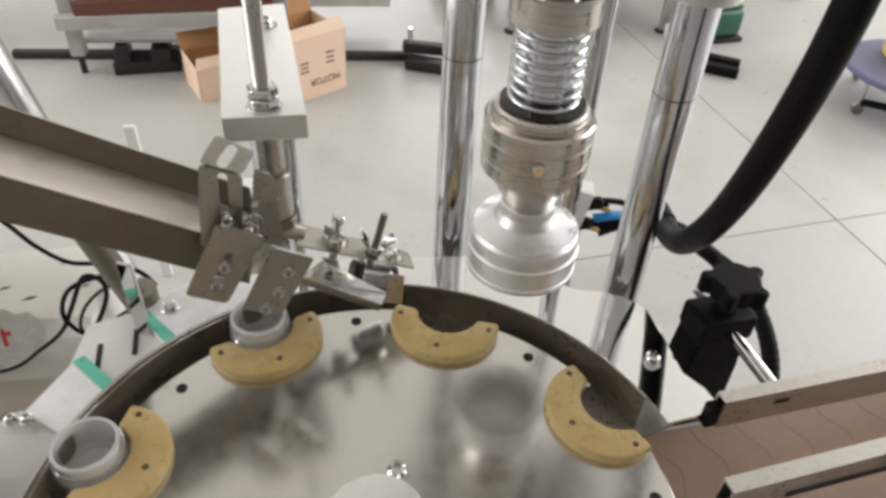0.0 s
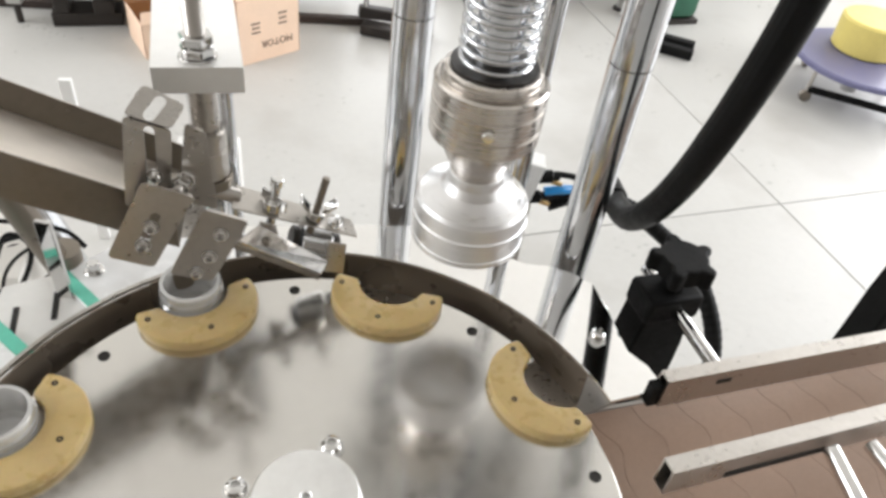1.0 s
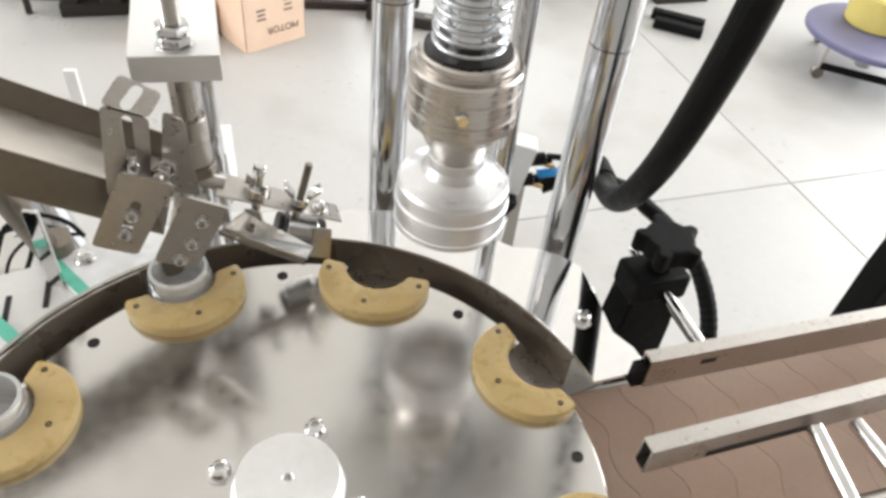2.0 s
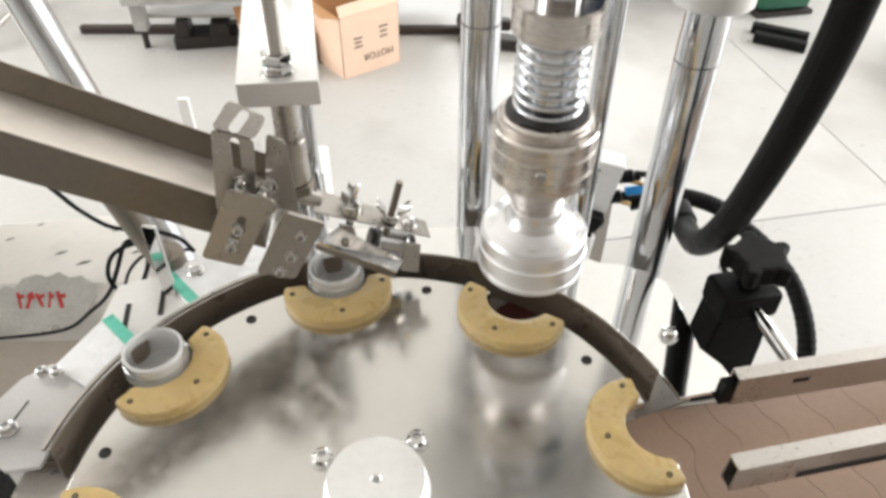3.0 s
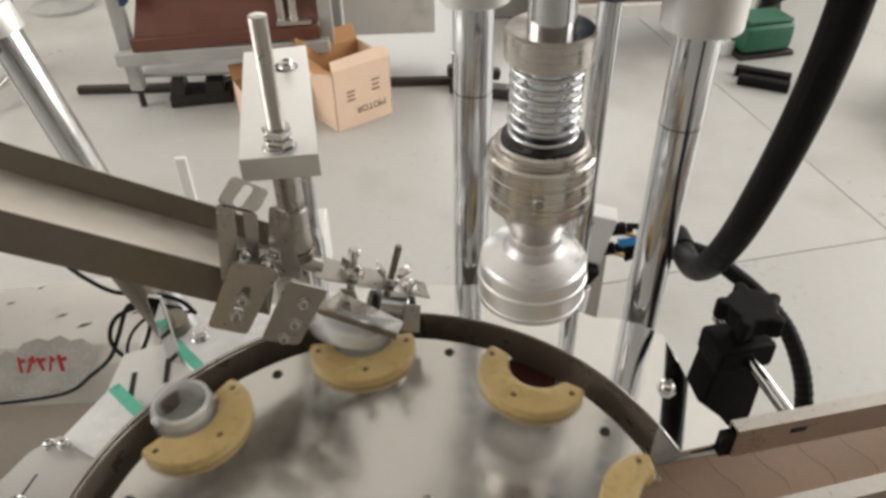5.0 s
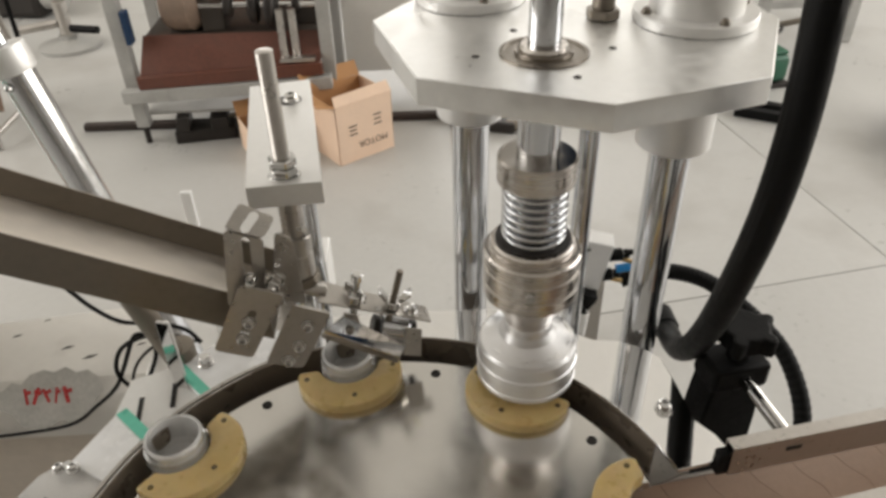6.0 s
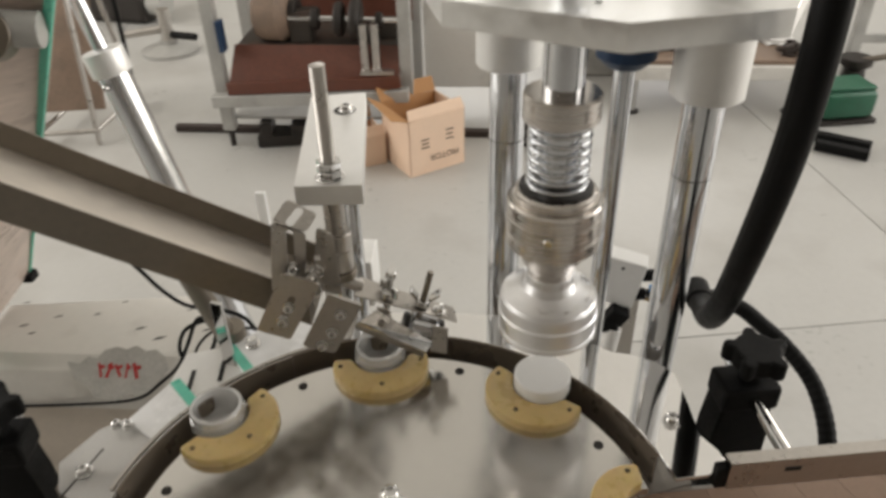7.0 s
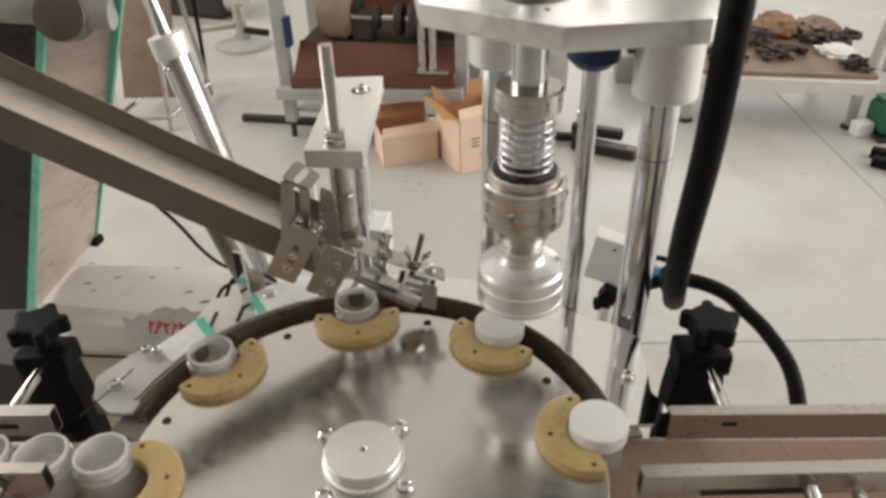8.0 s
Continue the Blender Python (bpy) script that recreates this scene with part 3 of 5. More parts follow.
def capping_head():
    head = thing("capping_head", (AX.x, AX.y, 0.277), "sliding aluminium capping head with a sprung chuck", "capping head")
    u, v = polar(1, STATION - STEP), polar(1, STATION - STEP + 90)

    def uv(a, b):
        p = u * a + v * b
        return (p.x, p.y)
    outline = [uv(0.1345, 0.050), uv(0.1550, -0.0690), uv(0.2370, -0.1350), uv(0.345, -0.117), uv(0.395, -0.075), uv(0.385, 0.085), uv(0.325, 0.140), uv(0.208, 0.136)]
    plate = part("head_plate", slab(outline, 0.277, 0.295, 0.0008), ALU_PLATE, head, "thick octagonal aluminium plate")
    for a, b in ((0.181, 0.035), (0.181, -0.035), (0.236, 0.036), (0.236, -0.036)):
        p = uv(a, b)
        part("plate_hole", rod(0.0026, 0.2951, 0.2953, at(p[0], p[1], 0), 14, 0.0001), DARK_HOLE, plate)
    A = at(AX.x, AX.y, 0)
    part("bearing", lathe([(0.016, 0.2935), (0.016, 0.2965), (0.0185, 0.2972), (0.0190, 0.2953), (0.0255, 0.2953), (0.0262, 0.2962), (0.0290, 0.2962), (0.0290, 0.2951)], A, 48), STEEL_DARK, head, "steel bearing ring")
    part("bearing_seal", lathe([(0.0110, 0.3010), (0.0150, 0.3010), (0.0165, 0.2990), (0.0165, 0.2965), (0.0110, 0.2965)], A, 40), TURNED, head)
    part("spindle", rod(0.0107, 0.270, 0.40, A, 40), CHROME, head, "polished spindle")
    part("drive_collar", lathe([(0.011, 0.352), (0.026, 0.350), (0.029, 0.354), (0.029, 0.372), (0.011, 0.372)], A, 40), BLACK, head, "black drive collar")
    for x, y in ((0.0830, 0.2910), (0.2350, 0.2220)):
        M = at(x, y, 0)
        s = part("bushing", lathe([(0.0165, 0.198), (0.0272, 0.198), (0.0286, 0.1995), (0.0286, 0.2765), (0.0165, 0.2765)], M, 48), ALU_PALE, head, "pale linear bushing")
        part("bushing_flange", lathe([(0.0165, 0.2952), (0.0420, 0.2952), (0.0430, 0.2958), (0.0430, 0.3022), (0.0422, 0.3030), (0.0325, 0.3030), (0.0325, 0.380), (0.0315, 0.381), (0.0165, 0.381)], M, 48), ALU_PALE, head, "flanged upper bushing")
        for k in range(4):
            p = Vector((x, y, 0)) + polar(0.0378, 10 + 90 * k)
            part("flange_screw", button_screw(at(p.x, p.y, 0.3030), 0.0028, 0.003), STEEL_DARK, head)
    # the lifting rod with its nut and rubber foot
    L = at(0.172, 0.232, 0)
    part("lifting_rod", rod(0.0085, -0.150, 0.276, L, 28), CHROME, head, "slim polished lifting rod")
    part("rubber_foot", lathe([(0.0087, 0.218), (0.015, 0.218), (0.0235, 0.2260), (0.0235, 0.2765), (0.0087, 0.2765)], L, 32), BLUE_RUBBER, head, "dark blue rubber foot")
    part("rod_nut", join(hex_nut(0.0125, 0.007, L @ at(0, 0, 0.2990)), rod(0.0080, 0.3025, 0.3120, L, 20)), STEEL_DARK, head, "dull plated nut")
    # the sprung chuck
    part("shaft", rod(0.0150, 0.120, 0.2768, A, 40), CHROME, head, "polished shaft")
    part("spring_collar", lathe([(0.0152, 0.2215), (0.0270, 0.2215), (0.0286, 0.2200), (0.0286, 0.2020), (0.0270, 0.2005), (0.0152, 0.2005)], A, 48), TURNED, head, "turned steel spring collar")
    chuck = part("chuck", lathe([(0.0155, 0.148), (0.0300, 0.148), (0.0318, 0.1465), (0.0318, 0.1420), (0.0335, 0.1415), (0.0335, 0.1400), (0.0362, 0.1400), (0.0376, 0.1385),
                                 (0.0376, 0.1285), (0.0370, 0.1280), (0.0370, 0.1265), (0.0378, 0.1260), (0.0378, 0.1130), (0.0368, 0.1125), (0.0368, 0.1110), (0.0376, 0.1105), (0.0374, 0.1000), (0.0355, 0.0985),
                                 (0.0300, 0.0970), (0.0275, 0.0900), (0.0240, 0.0815), (0.0205, 0.0745), (0.0188, 0.0690), (0.0188, 0.0600)], A, 64), TURNED, head, "turned steel chuck body")
    part("chuck_washer", lathe([(0.0155, 0.1482), (0.0285, 0.1482), (0.0285, 0.1500), (0.0155, 0.1500)], A, 48), IRON, chuck, "dark rubber washer")
    part("chuck_bell", lathe([(0.0188, 0.0680), (0.0195, 0.0675), (0.0205, 0.0610), (0.0240, 0.0550), (0.0320, 0.0505), (0.0390, 0.0475), (0.0410, 0.0445), (0.0412, 0.0330), (0.0424, 0.0318), (0.0425, 0.0270), (0.0415, 0.0258),
                              (0.0412, 0.0150), (0.0420, 0.0142), (0.0420, 0.0105), (0.0405, 0.0100), (0.0310, 0.0100), (0.0285, 0.0150), (0.0285, 0.0330), (0.0, 0.0330)], A, 64), ALU, chuck, "turned aluminium bell")
    for k in range(3):
        p = Vector((AX.x, AX.y, 0.1195)) + polar(0.0372, 20 + 120 * k)
        part("grub_screw", rod(0.0042, 0, 0.0035, facing(p, polar(1, 20 + 120 * k)), 14), STEEL_POLISH, chuck)
    coils = []
    n = 7
    for k in range(n):
        z = 0.1545 + (0.196 - 0.1545) * k / (n - 1)
        ring = lathe([(0.0228 + 0.0017 * math.cos(2 * math.pi * i / 8), z + 0.0017 * math.sin(2 * math.pi * i / 8)) for i in range(8)], A @ at(0, 0, 0), 40, closed=True)
        bmesh.ops.rotate(ring, cent=(AX.x, AX.y, z), matrix=Matrix.Rotation(radians(3.5), 3, "X"), verts=ring.verts)
        coils.append((part("spring_coil", ring, CHROME, head, smooth=80), k / (n - 1)))
    HEAD_PARTS["chuck"], HEAD_PARTS["coils"] = chuck, coils
    return head


HEAD = capping_head()

# ---------------------------------------------------------------- jars and caps


def glass_jar():
    jar = thing("cosmetic_jar", (0, 0, -0.0243), "empty clear plastic cosmetic jar, open at the top", "jar", group="jars on the capping line")
    part("wall", lathe([(0, -0.0243), (0.0225, -0.0243), (0.0248, -0.0228), (0.0252, -0.020), (0.0252, 0.0045), (0.0238, 0.0062), (0.0232, 0.0068), (0.0232, 0.0100), (0.0240, 0.0106), (0.0240, 0.0122), (0.0232, 0.0128), (0.0232, 0.0180), (0.0226, 0.0190), (0.0209, 0.0190),
                        (0.0209, -0.0212), (0, -0.0212)], None, 56), JAR_CLEAR, jar)
    # The cup's whiteness imitates light gathered in the jar's thick base.
    part("inner_cup", lathe([(0.0207, 0.0194), (0.0226, 0.0194), (0.0226, 0.0199), (0.0200, 0.0199), (0.0196, 0.0180), (0.0194, 0.0020), (0.0188, -0.0030), (0.0160, -0.0075), (0.0120, -0.0090), (0, -0.0095), (0, -0.0108), (0.0125, -0.0103), (0.0168, -0.0088), (0.0198, -0.0040), (0.0203, 0.0020), (0.0205, 0.0180)], None, 56), JAR_CUP, jar, "clear inner cup, whitened to look lit")
    return jar


def white_cap():
    prof = [(0, 0.0205), (0.0230, 0.0205), (0.0248, 0.0200), (0.0258, 0.0188), (0.0260, 0.0170), (0.0261, 0.0052), (0.0257, 0.0048), (0.0243, 0.0048), (0.0243, 0.0192), (0, 0.0193)]
    bm = lathe(prof, None, 64)
    return solo("jar_cap", bm, CAP_WHITE, "plain white plastic screw cap", "cap", group="white caps", base=(0, 0, 0.0048))


JARS = {}
JARS["first"] = glass_jar()
for key in ("second", "third", "fourth", "fifth", "sixth", "seventh"):
    JARS[key] = copy_thing(JARS["first"], Matrix.Identity(4))
CAPS = {"first": white_cap()}
CAPS["second"] = copy_thing(CAPS["first"], Matrix.Identity(4))

# ---------------------------------------------------------------- cap chute
CH = Vector((-1, -0.23, 0.65)).normalized()


def cap_chute():
    ch = thing("cap_chute", (-0.12, 0.18, 0.09), "sloping stainless steel cap chute, walls coloured as if shaded", "chute")

    def edge(y, z, s):
        return Vector((-0.12, y, z)) + CH * s

    def board(a, b, s0, s1, th):
        """A long strip between two edge lines, each (y, z)."""
        return plate_between([edge(*a, s0), edge(*a, s1), edge(*b, s1), edge(*b, s0)], th)
    L0, L1 = -0.040, 0.62
    # One steel channel: dark walls and underside, pale bed, shading put into the colours.
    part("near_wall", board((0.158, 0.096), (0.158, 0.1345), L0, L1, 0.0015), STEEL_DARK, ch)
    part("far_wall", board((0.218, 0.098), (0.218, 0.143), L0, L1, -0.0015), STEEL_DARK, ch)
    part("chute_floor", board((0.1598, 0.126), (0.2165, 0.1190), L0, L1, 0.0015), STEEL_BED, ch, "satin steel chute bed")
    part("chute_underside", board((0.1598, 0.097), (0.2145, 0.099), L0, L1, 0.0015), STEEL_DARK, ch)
    return ch


cap_chute()


def bracket_set():
    """The adjusting plates at the chute's mouth."""
    def flap(name, corners, screws, slot, label):
        t = thing(name, tuple((Vector(corners[2]) + Vector(corners[3])) / 2), label, "bracket", group="slotted plates at the chute mouth")
        c = [Vector(p) for p in corners]
        nrm = (c[1] - c[0]).cross(c[3] - c[0]).normalized()
        if nrm.y > 0:
            nrm = -nrm
        th = 0.0022 if (c[1] - c[0]).cross(c[3] - c[0]).y < 0 else -0.0022
        part("plate", plate_slotted(corners, th, slot[0], slot[1], 0.0032) if slot else plate_round(corners, th), STEEL, t)
        front = 0.0024
        for s in screws:
            part("screw", button_screw(facing(Vector(s) + nrm * front, nrm), 0.0042, 0.004), STEEL_POLISH, t)
        return t
    flap("slotted_plate", [(-0.099, 0.146, 0.148), (-0.068, 0.146, 0.137), (-0.100, 0.142, 0.080), (-0.128, 0.142, 0.090)], [(-0.1040, 0.1435, 0.1000), (-0.0970, 0.1438, 0.1150)], ((-0.0935, 0.1445, 0.122), (-0.1065, 0.143, 0.096)), "slotted satin steel plate at the chute mouth")
    flap("slotted_plate", [(-0.064, 0.150, 0.124), (-0.036, 0.150, 0.113), (-0.064, 0.146, 0.062), (-0.092, 0.146, 0.070)], [(-0.055, 0.149, 0.104), (-0.064, 0.148, 0.085), (-0.074, 0.147, 0.071)], None, "steel plate with three screws above the jar")
    flap("angle_bracket", [(-0.107, 0.165, 0.184), (-0.080, 0.165, 0.174), (-0.085, 0.160, 0.128), (-0.115, 0.160, 0.118)], [(-0.0935, 0.162, 0.142), (-0.0955, 0.161, 0.131)], ((-0.0930, 0.1645, 0.174), (-0.0960, 0.161, 0.130)), "bent steel bracket with a long slot on the chute")
    t = thing("bent_tab", (-0.09, 0.17, 0.174), "bent steel tab over the chute mouth", "bracket")
    part("tab", plate_slotted([(-0.107, 0.165, 0.184), (-0.080, 0.165, 0.174), (-0.072, 0.178, 0.183), (-0.096, 0.180, 0.196)], 0.002, (-0.0925, 0.1678, 0.1815), (-0.0865, 0.1755, 0.1868), 0.0036), STEEL, t)
    flap("angle_bracket", [(-0.074, 0.176, 0.172), (-0.062, 0.178, 0.165), (-0.060, 0.180, 0.100), (-0.084, 0.176, 0.110)], [], None, "narrow steel plate behind the clamp bolt")
    # clamp nuts behind the flaps
    n = thing("clamp_bolt", (-0.080, 0.172, 0.125), "steel clamp bolt with hexagon nuts", "bolt")
    part("shank", rod_between((-0.081, 0.155, 0.132), (-0.070, 0.205, 0.128), 0.0035), STEEL, n)
    for p in ((-0.0795, 0.163, 0.131), (-0.0770, 0.174, 0.130), (-0.079, 0.168, 0.115)):
        part("nut", hex_nut(0.0065, 0.006, facing(p, (0.2, 1, -0.1))), STEEL_POLISH, n)


bracket_set()


def support_arm():
    """The pale block with a threaded rod that carries the placing head."""
    arm = thing("support_arm", (-0.08, 0.30, 0.176), "pale aluminium support block with a threaded rod", "support arm")
    pts = [(-0.0940, 0.1960), (-0.0370, 0.2000), (-0.0640, 0.4000), (-0.1200, 0.3880)]
    block = part("block", slab(pts, 0.1800, 0.1990, 0.0006), ALU_PALE, arm)
    part("oval_recess", rod(0.011, 0.1990, 0.1994, at(-0.078, 0.352, 0), 24, 0.0001), DARK_HOLE, block)
    part("cap_screw", button_screw(at(-0.076, 0.350, 0.1994), 0.0065, 0.006), STEEL_POLISH, arm)
    # threaded rod with real grooves
    prof = [(0, 0.150)]
    z = 0.150
    while z < 0.296:
        prof += [(0.0058, z), (0.0064, z + 0.0009)]
        z += 0.0018
    prof.append((0, z))
    part("threaded_rod", lathe(prof, at(-0.0665, 0.2130, 0), 20), STEEL, arm, "grey threaded rod")
    for z in (0.2035, 0.2115):
        part("nut", hex_nut(0.0112, 0.0065, at(-0.0665, 0.2130, z, 0, 0, 20)), STEEL_POLISH, arm)
    part("washer", rod(0.0125, 0.1992, 0.2002, at(-0.0665, 0.2130, 0), 24), STEEL_POLISH, arm)
    part("sleeve", lathe([(0.0066, 0.130), (0.0092, 0.130), (0.0095, 0.131), (0.0095, 0.1785), (0.0066, 0.1785)], at(-0.0665, 0.2130, 0), 28), STEEL, arm, "smooth steel sleeve")
    part("bearing_sleeve", lathe([(0.0066, 0.106), (0.0122, 0.106), (0.0126, 0.1065), (0.0126, 0.1275), (0.0118, 0.1280), (0.0118, 0.1292), (0.0126, 0.1298), (0.0126, 0.1440), (0.0121, 0.1450), (0.0096, 0.1450)], at(-0.0665, 0.2130, 0), 32), STEEL, arm, "wide satin steel bearing sleeve")
    part("inner_rod", rod(0.0085, 0.050, 0.1055, at(-0.0665, 0.2130, 0), 24), CHROME, arm, "bright inner rod")
    part("collar", lathe([(0.0110, 0.097), (0.0142, 0.097), (0.0147, 0.0985), (0.0147, 0.105), (0.0142, 0.1058), (0.0110, 0.1058)], at(-0.0665, 0.2130, 0), 28), STEEL_DARK, arm, "steel clamping collar")
    part("guide_rod", rod(0.0060, 0.014, 0.1799, at(-0.0560, 0.2420, 0), 24), CHROME, arm, "dark reflecting guide rod")
    part("column", rod(0.012, 0.0137, 0.1799, at(-0.095, 0.375, 0), 24), CHROME, arm)
    part("column_base", box(0.06, 0.05, 0.0637, at(-0.095, 0.375, -0.0182), 0.002), ALU_PALE, arm)
    part("base_rail", box(0.05, 0.16, 0.012, at(-0.095, 0.33, -0.040), 0.001), STEEL, arm)


support_arm()


def placing_head():
    """Finger plate, wing bolts and the small roller that lay the cap on the jar."""
    ph = thing("cap_placer", (0.0, 0.20, 0.03), "steel cap placing plate with wing bolts and a roller", "cap placer")
    part("finger_plate", plate_between([(-0.054, 0.196, 0.0850), (0.040, 0.199, 0.0535), (0.036, 0.216, 0.0570), (-0.052, 0.222, 0.0870)], 0.0018), STEEL, ph, "thin satin steel plate")
    up = Vector((0.17, 0.06, 0.98)).normalized()
    p = Vector((-0.0245, 0.2045, 0.0760))
    part("bolt", join(rod(0.0034, -0.030, 0.030, facing(p, up), 16), rod(0.0050, 0.024, 0.031, facing(p, up), 16)), STEEL_POLISH, ph)
    part("wing_nut", join(rod(0.0070, 0.002, 0.010, facing(p, up), 18), box(0.026, 0.002, 0.009, facing(p + up * 0.011, up) @ at(0, 0, 0, 0, 0, 25), 0.0009)), STEEL_POLISH, ph)
    q = Vector((0.0065, 0.2065, 0.0665))
    lean = Vector((0.25, 0.05, 0.97)).normalized()
    part("bolt", rod(0.0030, -0.022, 0.040, facing(q, lean), 16), STEEL_DARK, ph)
    part("wing_nut", join(rod(0.0070, 0.002, 0.009, facing(q, lean), 18), box(0.012, 0.002, 0.013, facing(q + lean * 0.012 + Vector((-0.009, 0, 0.003)), (-0.5, 0, 0.9)), 0.0009),
                          box(0.012, 0.002, 0.013, facing(q + lean * 0.012 + Vector((0.010, 0, 0.001)), (0.8, 0, 0.6)), 0.0009)), STEEL_POLISH, ph)
    part("acorn_nut", lathe([(0, 0.0085), (0.0028, 0.0078), (0.0045, 0.0055), (0.0050, 0.003), (0.0065, 0.003), (0.0068, 0.001), (0, 0.001)], facing((0.0225, 0.2065, 0.0605), (0.3, 0, 0.95)), 18), STEEL_POLISH, ph)
    # roller drum between two cheeks
    part("roller", lathe([(0, -0.012), (0.0135, -0.012), (0.0145, -0.011), (0.0145, 0.011), (0.0135, 0.012), (0, 0.012)], facing((0.006, 0.2100, 0.0400), (1, 0.1, -0.35)), 32), CHROME, ph, "polished roller")
    for s in (-0.0165, 0.0170):
        c = Vector((0.006, 0.2100, 0.0400)) + Vector((1, 0.1, -0.35)).normalized() * s
        part("roller_collar", rod(0.0105, -0.0025, 0.0025, facing(c, (1, 0.1, -0.35)), 24), IRON, ph)
    part("cheek", plate_between([(0.018, 0.196, 0.052), (0.032, 0.197, 0.048), (0.030, 0.197, 0.016), (0.014, 0.196, 0.020)], 0.002), STEEL, ph)
    part("cheek", plate_between([(-0.034, 0.197, 0.072), (-0.022, 0.197, 0.068), (-0.018, 0.197, 0.040), (-0.032, 0.197, 0.046)], 0.002), STEEL, ph)
    # sloping finger over the jar
    part("finger", plate_between([(-0.052, 0.182, 0.0640), (0.010, 0.183, 0.0280), (0.016, 0.196, 0.0300), (-0.036, 0.200, 0.0650)], 0.0050), STEEL_POLISH, ph, "sloping polished finger above the jar")
    part("finger_front", plate_between([(-0.0525, 0.181, 0.0600), (0.0098, 0.182, 0.0240), (0.0100, 0.183, 0.0279), (-0.0520, 0.182, 0.0639)], -0.002), STEEL_DARK, ph)
    part("pin", button_screw(facing((-0.030, 0.189, 0.0575), (0.3, -0.2, 0.9)), 0.0040, 0.004), STEEL_DARK, ph)
    part("hanger", rod_between((-0.066, 0.2095, 0.093), (-0.048, 0.2100, 0.0855), 0.006), STEEL, ph)


placing_head()


def pole():
    p = thing("telescopic_pole", (-0.273, 0.682, FLOOR), "chrome telescopic support pole with a pale clamp ring", "pole")
    d = Vector((-0.0713, 0.0096, 0.3)).normalized()
    M = facing((-0.4822, 0.7101, 0), d)
    part("tube", rod(0.0245, -0.895, 0.112, M, 40), CHROME, p, "wide chrome tube")
    part("clamp_ring", lathe([(0.0247, 0.104), (0.0300, 0.104), (0.0308, 0.107), (0.0308, 0.138), (0.0300, 0.141), (0.0120, 0.141)], M, 32), ALU_PALE, p, "pale aluminium clamp ring")
    part("clamp_screw", button_screw(facing(Vector((-0.4822, 0.7101, 0)) + d * 0.090 + Vector((-0.006, -0.0247, 0)), (-0.2, -1, 0)), 0.0050, 0.005), STEEL_POLISH, p)
    part("inner_rod", rod(0.0115, 0.140, 0.62, M, 24), CHROME, p, "slim inner rod")
    part("foot", lathe([(0, 0), (0.030, 0), (0.030, 0.012), (0.027, 0.03), (0, 0.03)], at(-0.273, 0.682, FLOOR), 24), STEEL_DARK, p)


pole()


def chute_support():
    c = thing("chute_support", (-0.195, 0.235, -0.032), "brownish steel support tube under the cap chute", "support")
    part("tube", rod_between((-0.195, 0.235, -0.020), (-0.222, 0.205, 0.146), 0.0105), STEEL_DARK, c)
    part("foot", lathe([(0, -0.031), (0.022, -0.031), (0.022, -0.026), (0.0145, -0.022), (0.0145, 0.012), (0, 0.012)], at(-0.195, 0.235, 0), 24), STEEL_DARK, c)
    part("flat_bar", box(0.012, 0.004, 0.105, at(-0.186, 0.198, 0.020, 0, 0, -12), 0.0006), STEEL_POLISH, c, "bright polished flat bar")
    solo("white_strip", box(0.026, 0.012, 0.455, at(-0.518, 1.272, FLOOR + 0.2275), 0.002), WHITE_PLASTIC, "thin white upright strip on the floor", "strip", base=(-0.518, 1.272, FLOOR))


chute_support()

# ---------------------------------------------------------------- conveyor
CONV = 8.7
E1 = polar(1, CONV)
E2 = polar(1, CONV + 90)
CREF = Vector((0.26, 0.064, 0))


def conv(s, w, z=0.0):
    """A place s along the conveyor from the near end of the far rail, w across it towards the back."""
    return CREF + E1 * s + E2 * w + Vector((0, 0, z))


def conveyor():
    c = thing("chain_conveyor", tuple(conv(0, -0.04, FLOOR)), "slat-chain conveyor with brown plastic links under the dial", "conveyor")
    M = Matrix.Translation(CREF) @ Matrix.Rotation(radians(CONV), 4, "Z")
    frame_part = part("frame", join(box(1.6, 0.004, 0.07, M @ at(-0.05, 0.024, -0.062), 0.001), box(1.6, 0.004, 0.07, M @ at(-0.05, -0.112, -0.062), 0.001)), STEEL, c)
    part("wear_bed", box(1.6, 0.120, 0.006, M @ at(-0.05, -0.044, -0.034)), STEEL_DARK, c)
    for s in (-0.55, 0.45):
        part("leg", box(0.04, 0.13, 0.78, M @ at(s, -0.044, FLOOR + 0.39), 0.002), STEEL, c)
    # one link: both long edges curved alike, so that links nest
    pitch, half = 0.0382, 0.064
    front, back = [], []
    for i in range(17):
        w = -half + 2 * half * i / 16
        q = abs(w) / half
        bulge = 0.010 * math.exp(-((q - 0.45) / 0.22) ** 2) - 0.004 * q
        front.append((bulge + pitch / 2 - 0.0002, w))
        back.append((bulge - pitch / 2 + 0.0002, w))
    bm = slab(front + back[::-1], -0.0062, -0.0006, 0.0)
    mesh = bpy.data.meshes.new("link")
    bm.to_mesh(mesh)
    bm.free()
    mesh.materials.append(BELT)
    for k in range(-18, 17):
        link = new("link", mesh)
        link.parent = c
        p = conv(0.02 + k * pitch, -0.044, -0.0243)
        link.matrix_parent_inverse = Matrix.Identity(4)
        link.matrix_basis = Matrix.Translation(Vector((p.x, p.y, p.z + Z0)) - c.location) @ Matrix.Rotation(radians(CONV), 4, "Z")
    return c


conveyor()


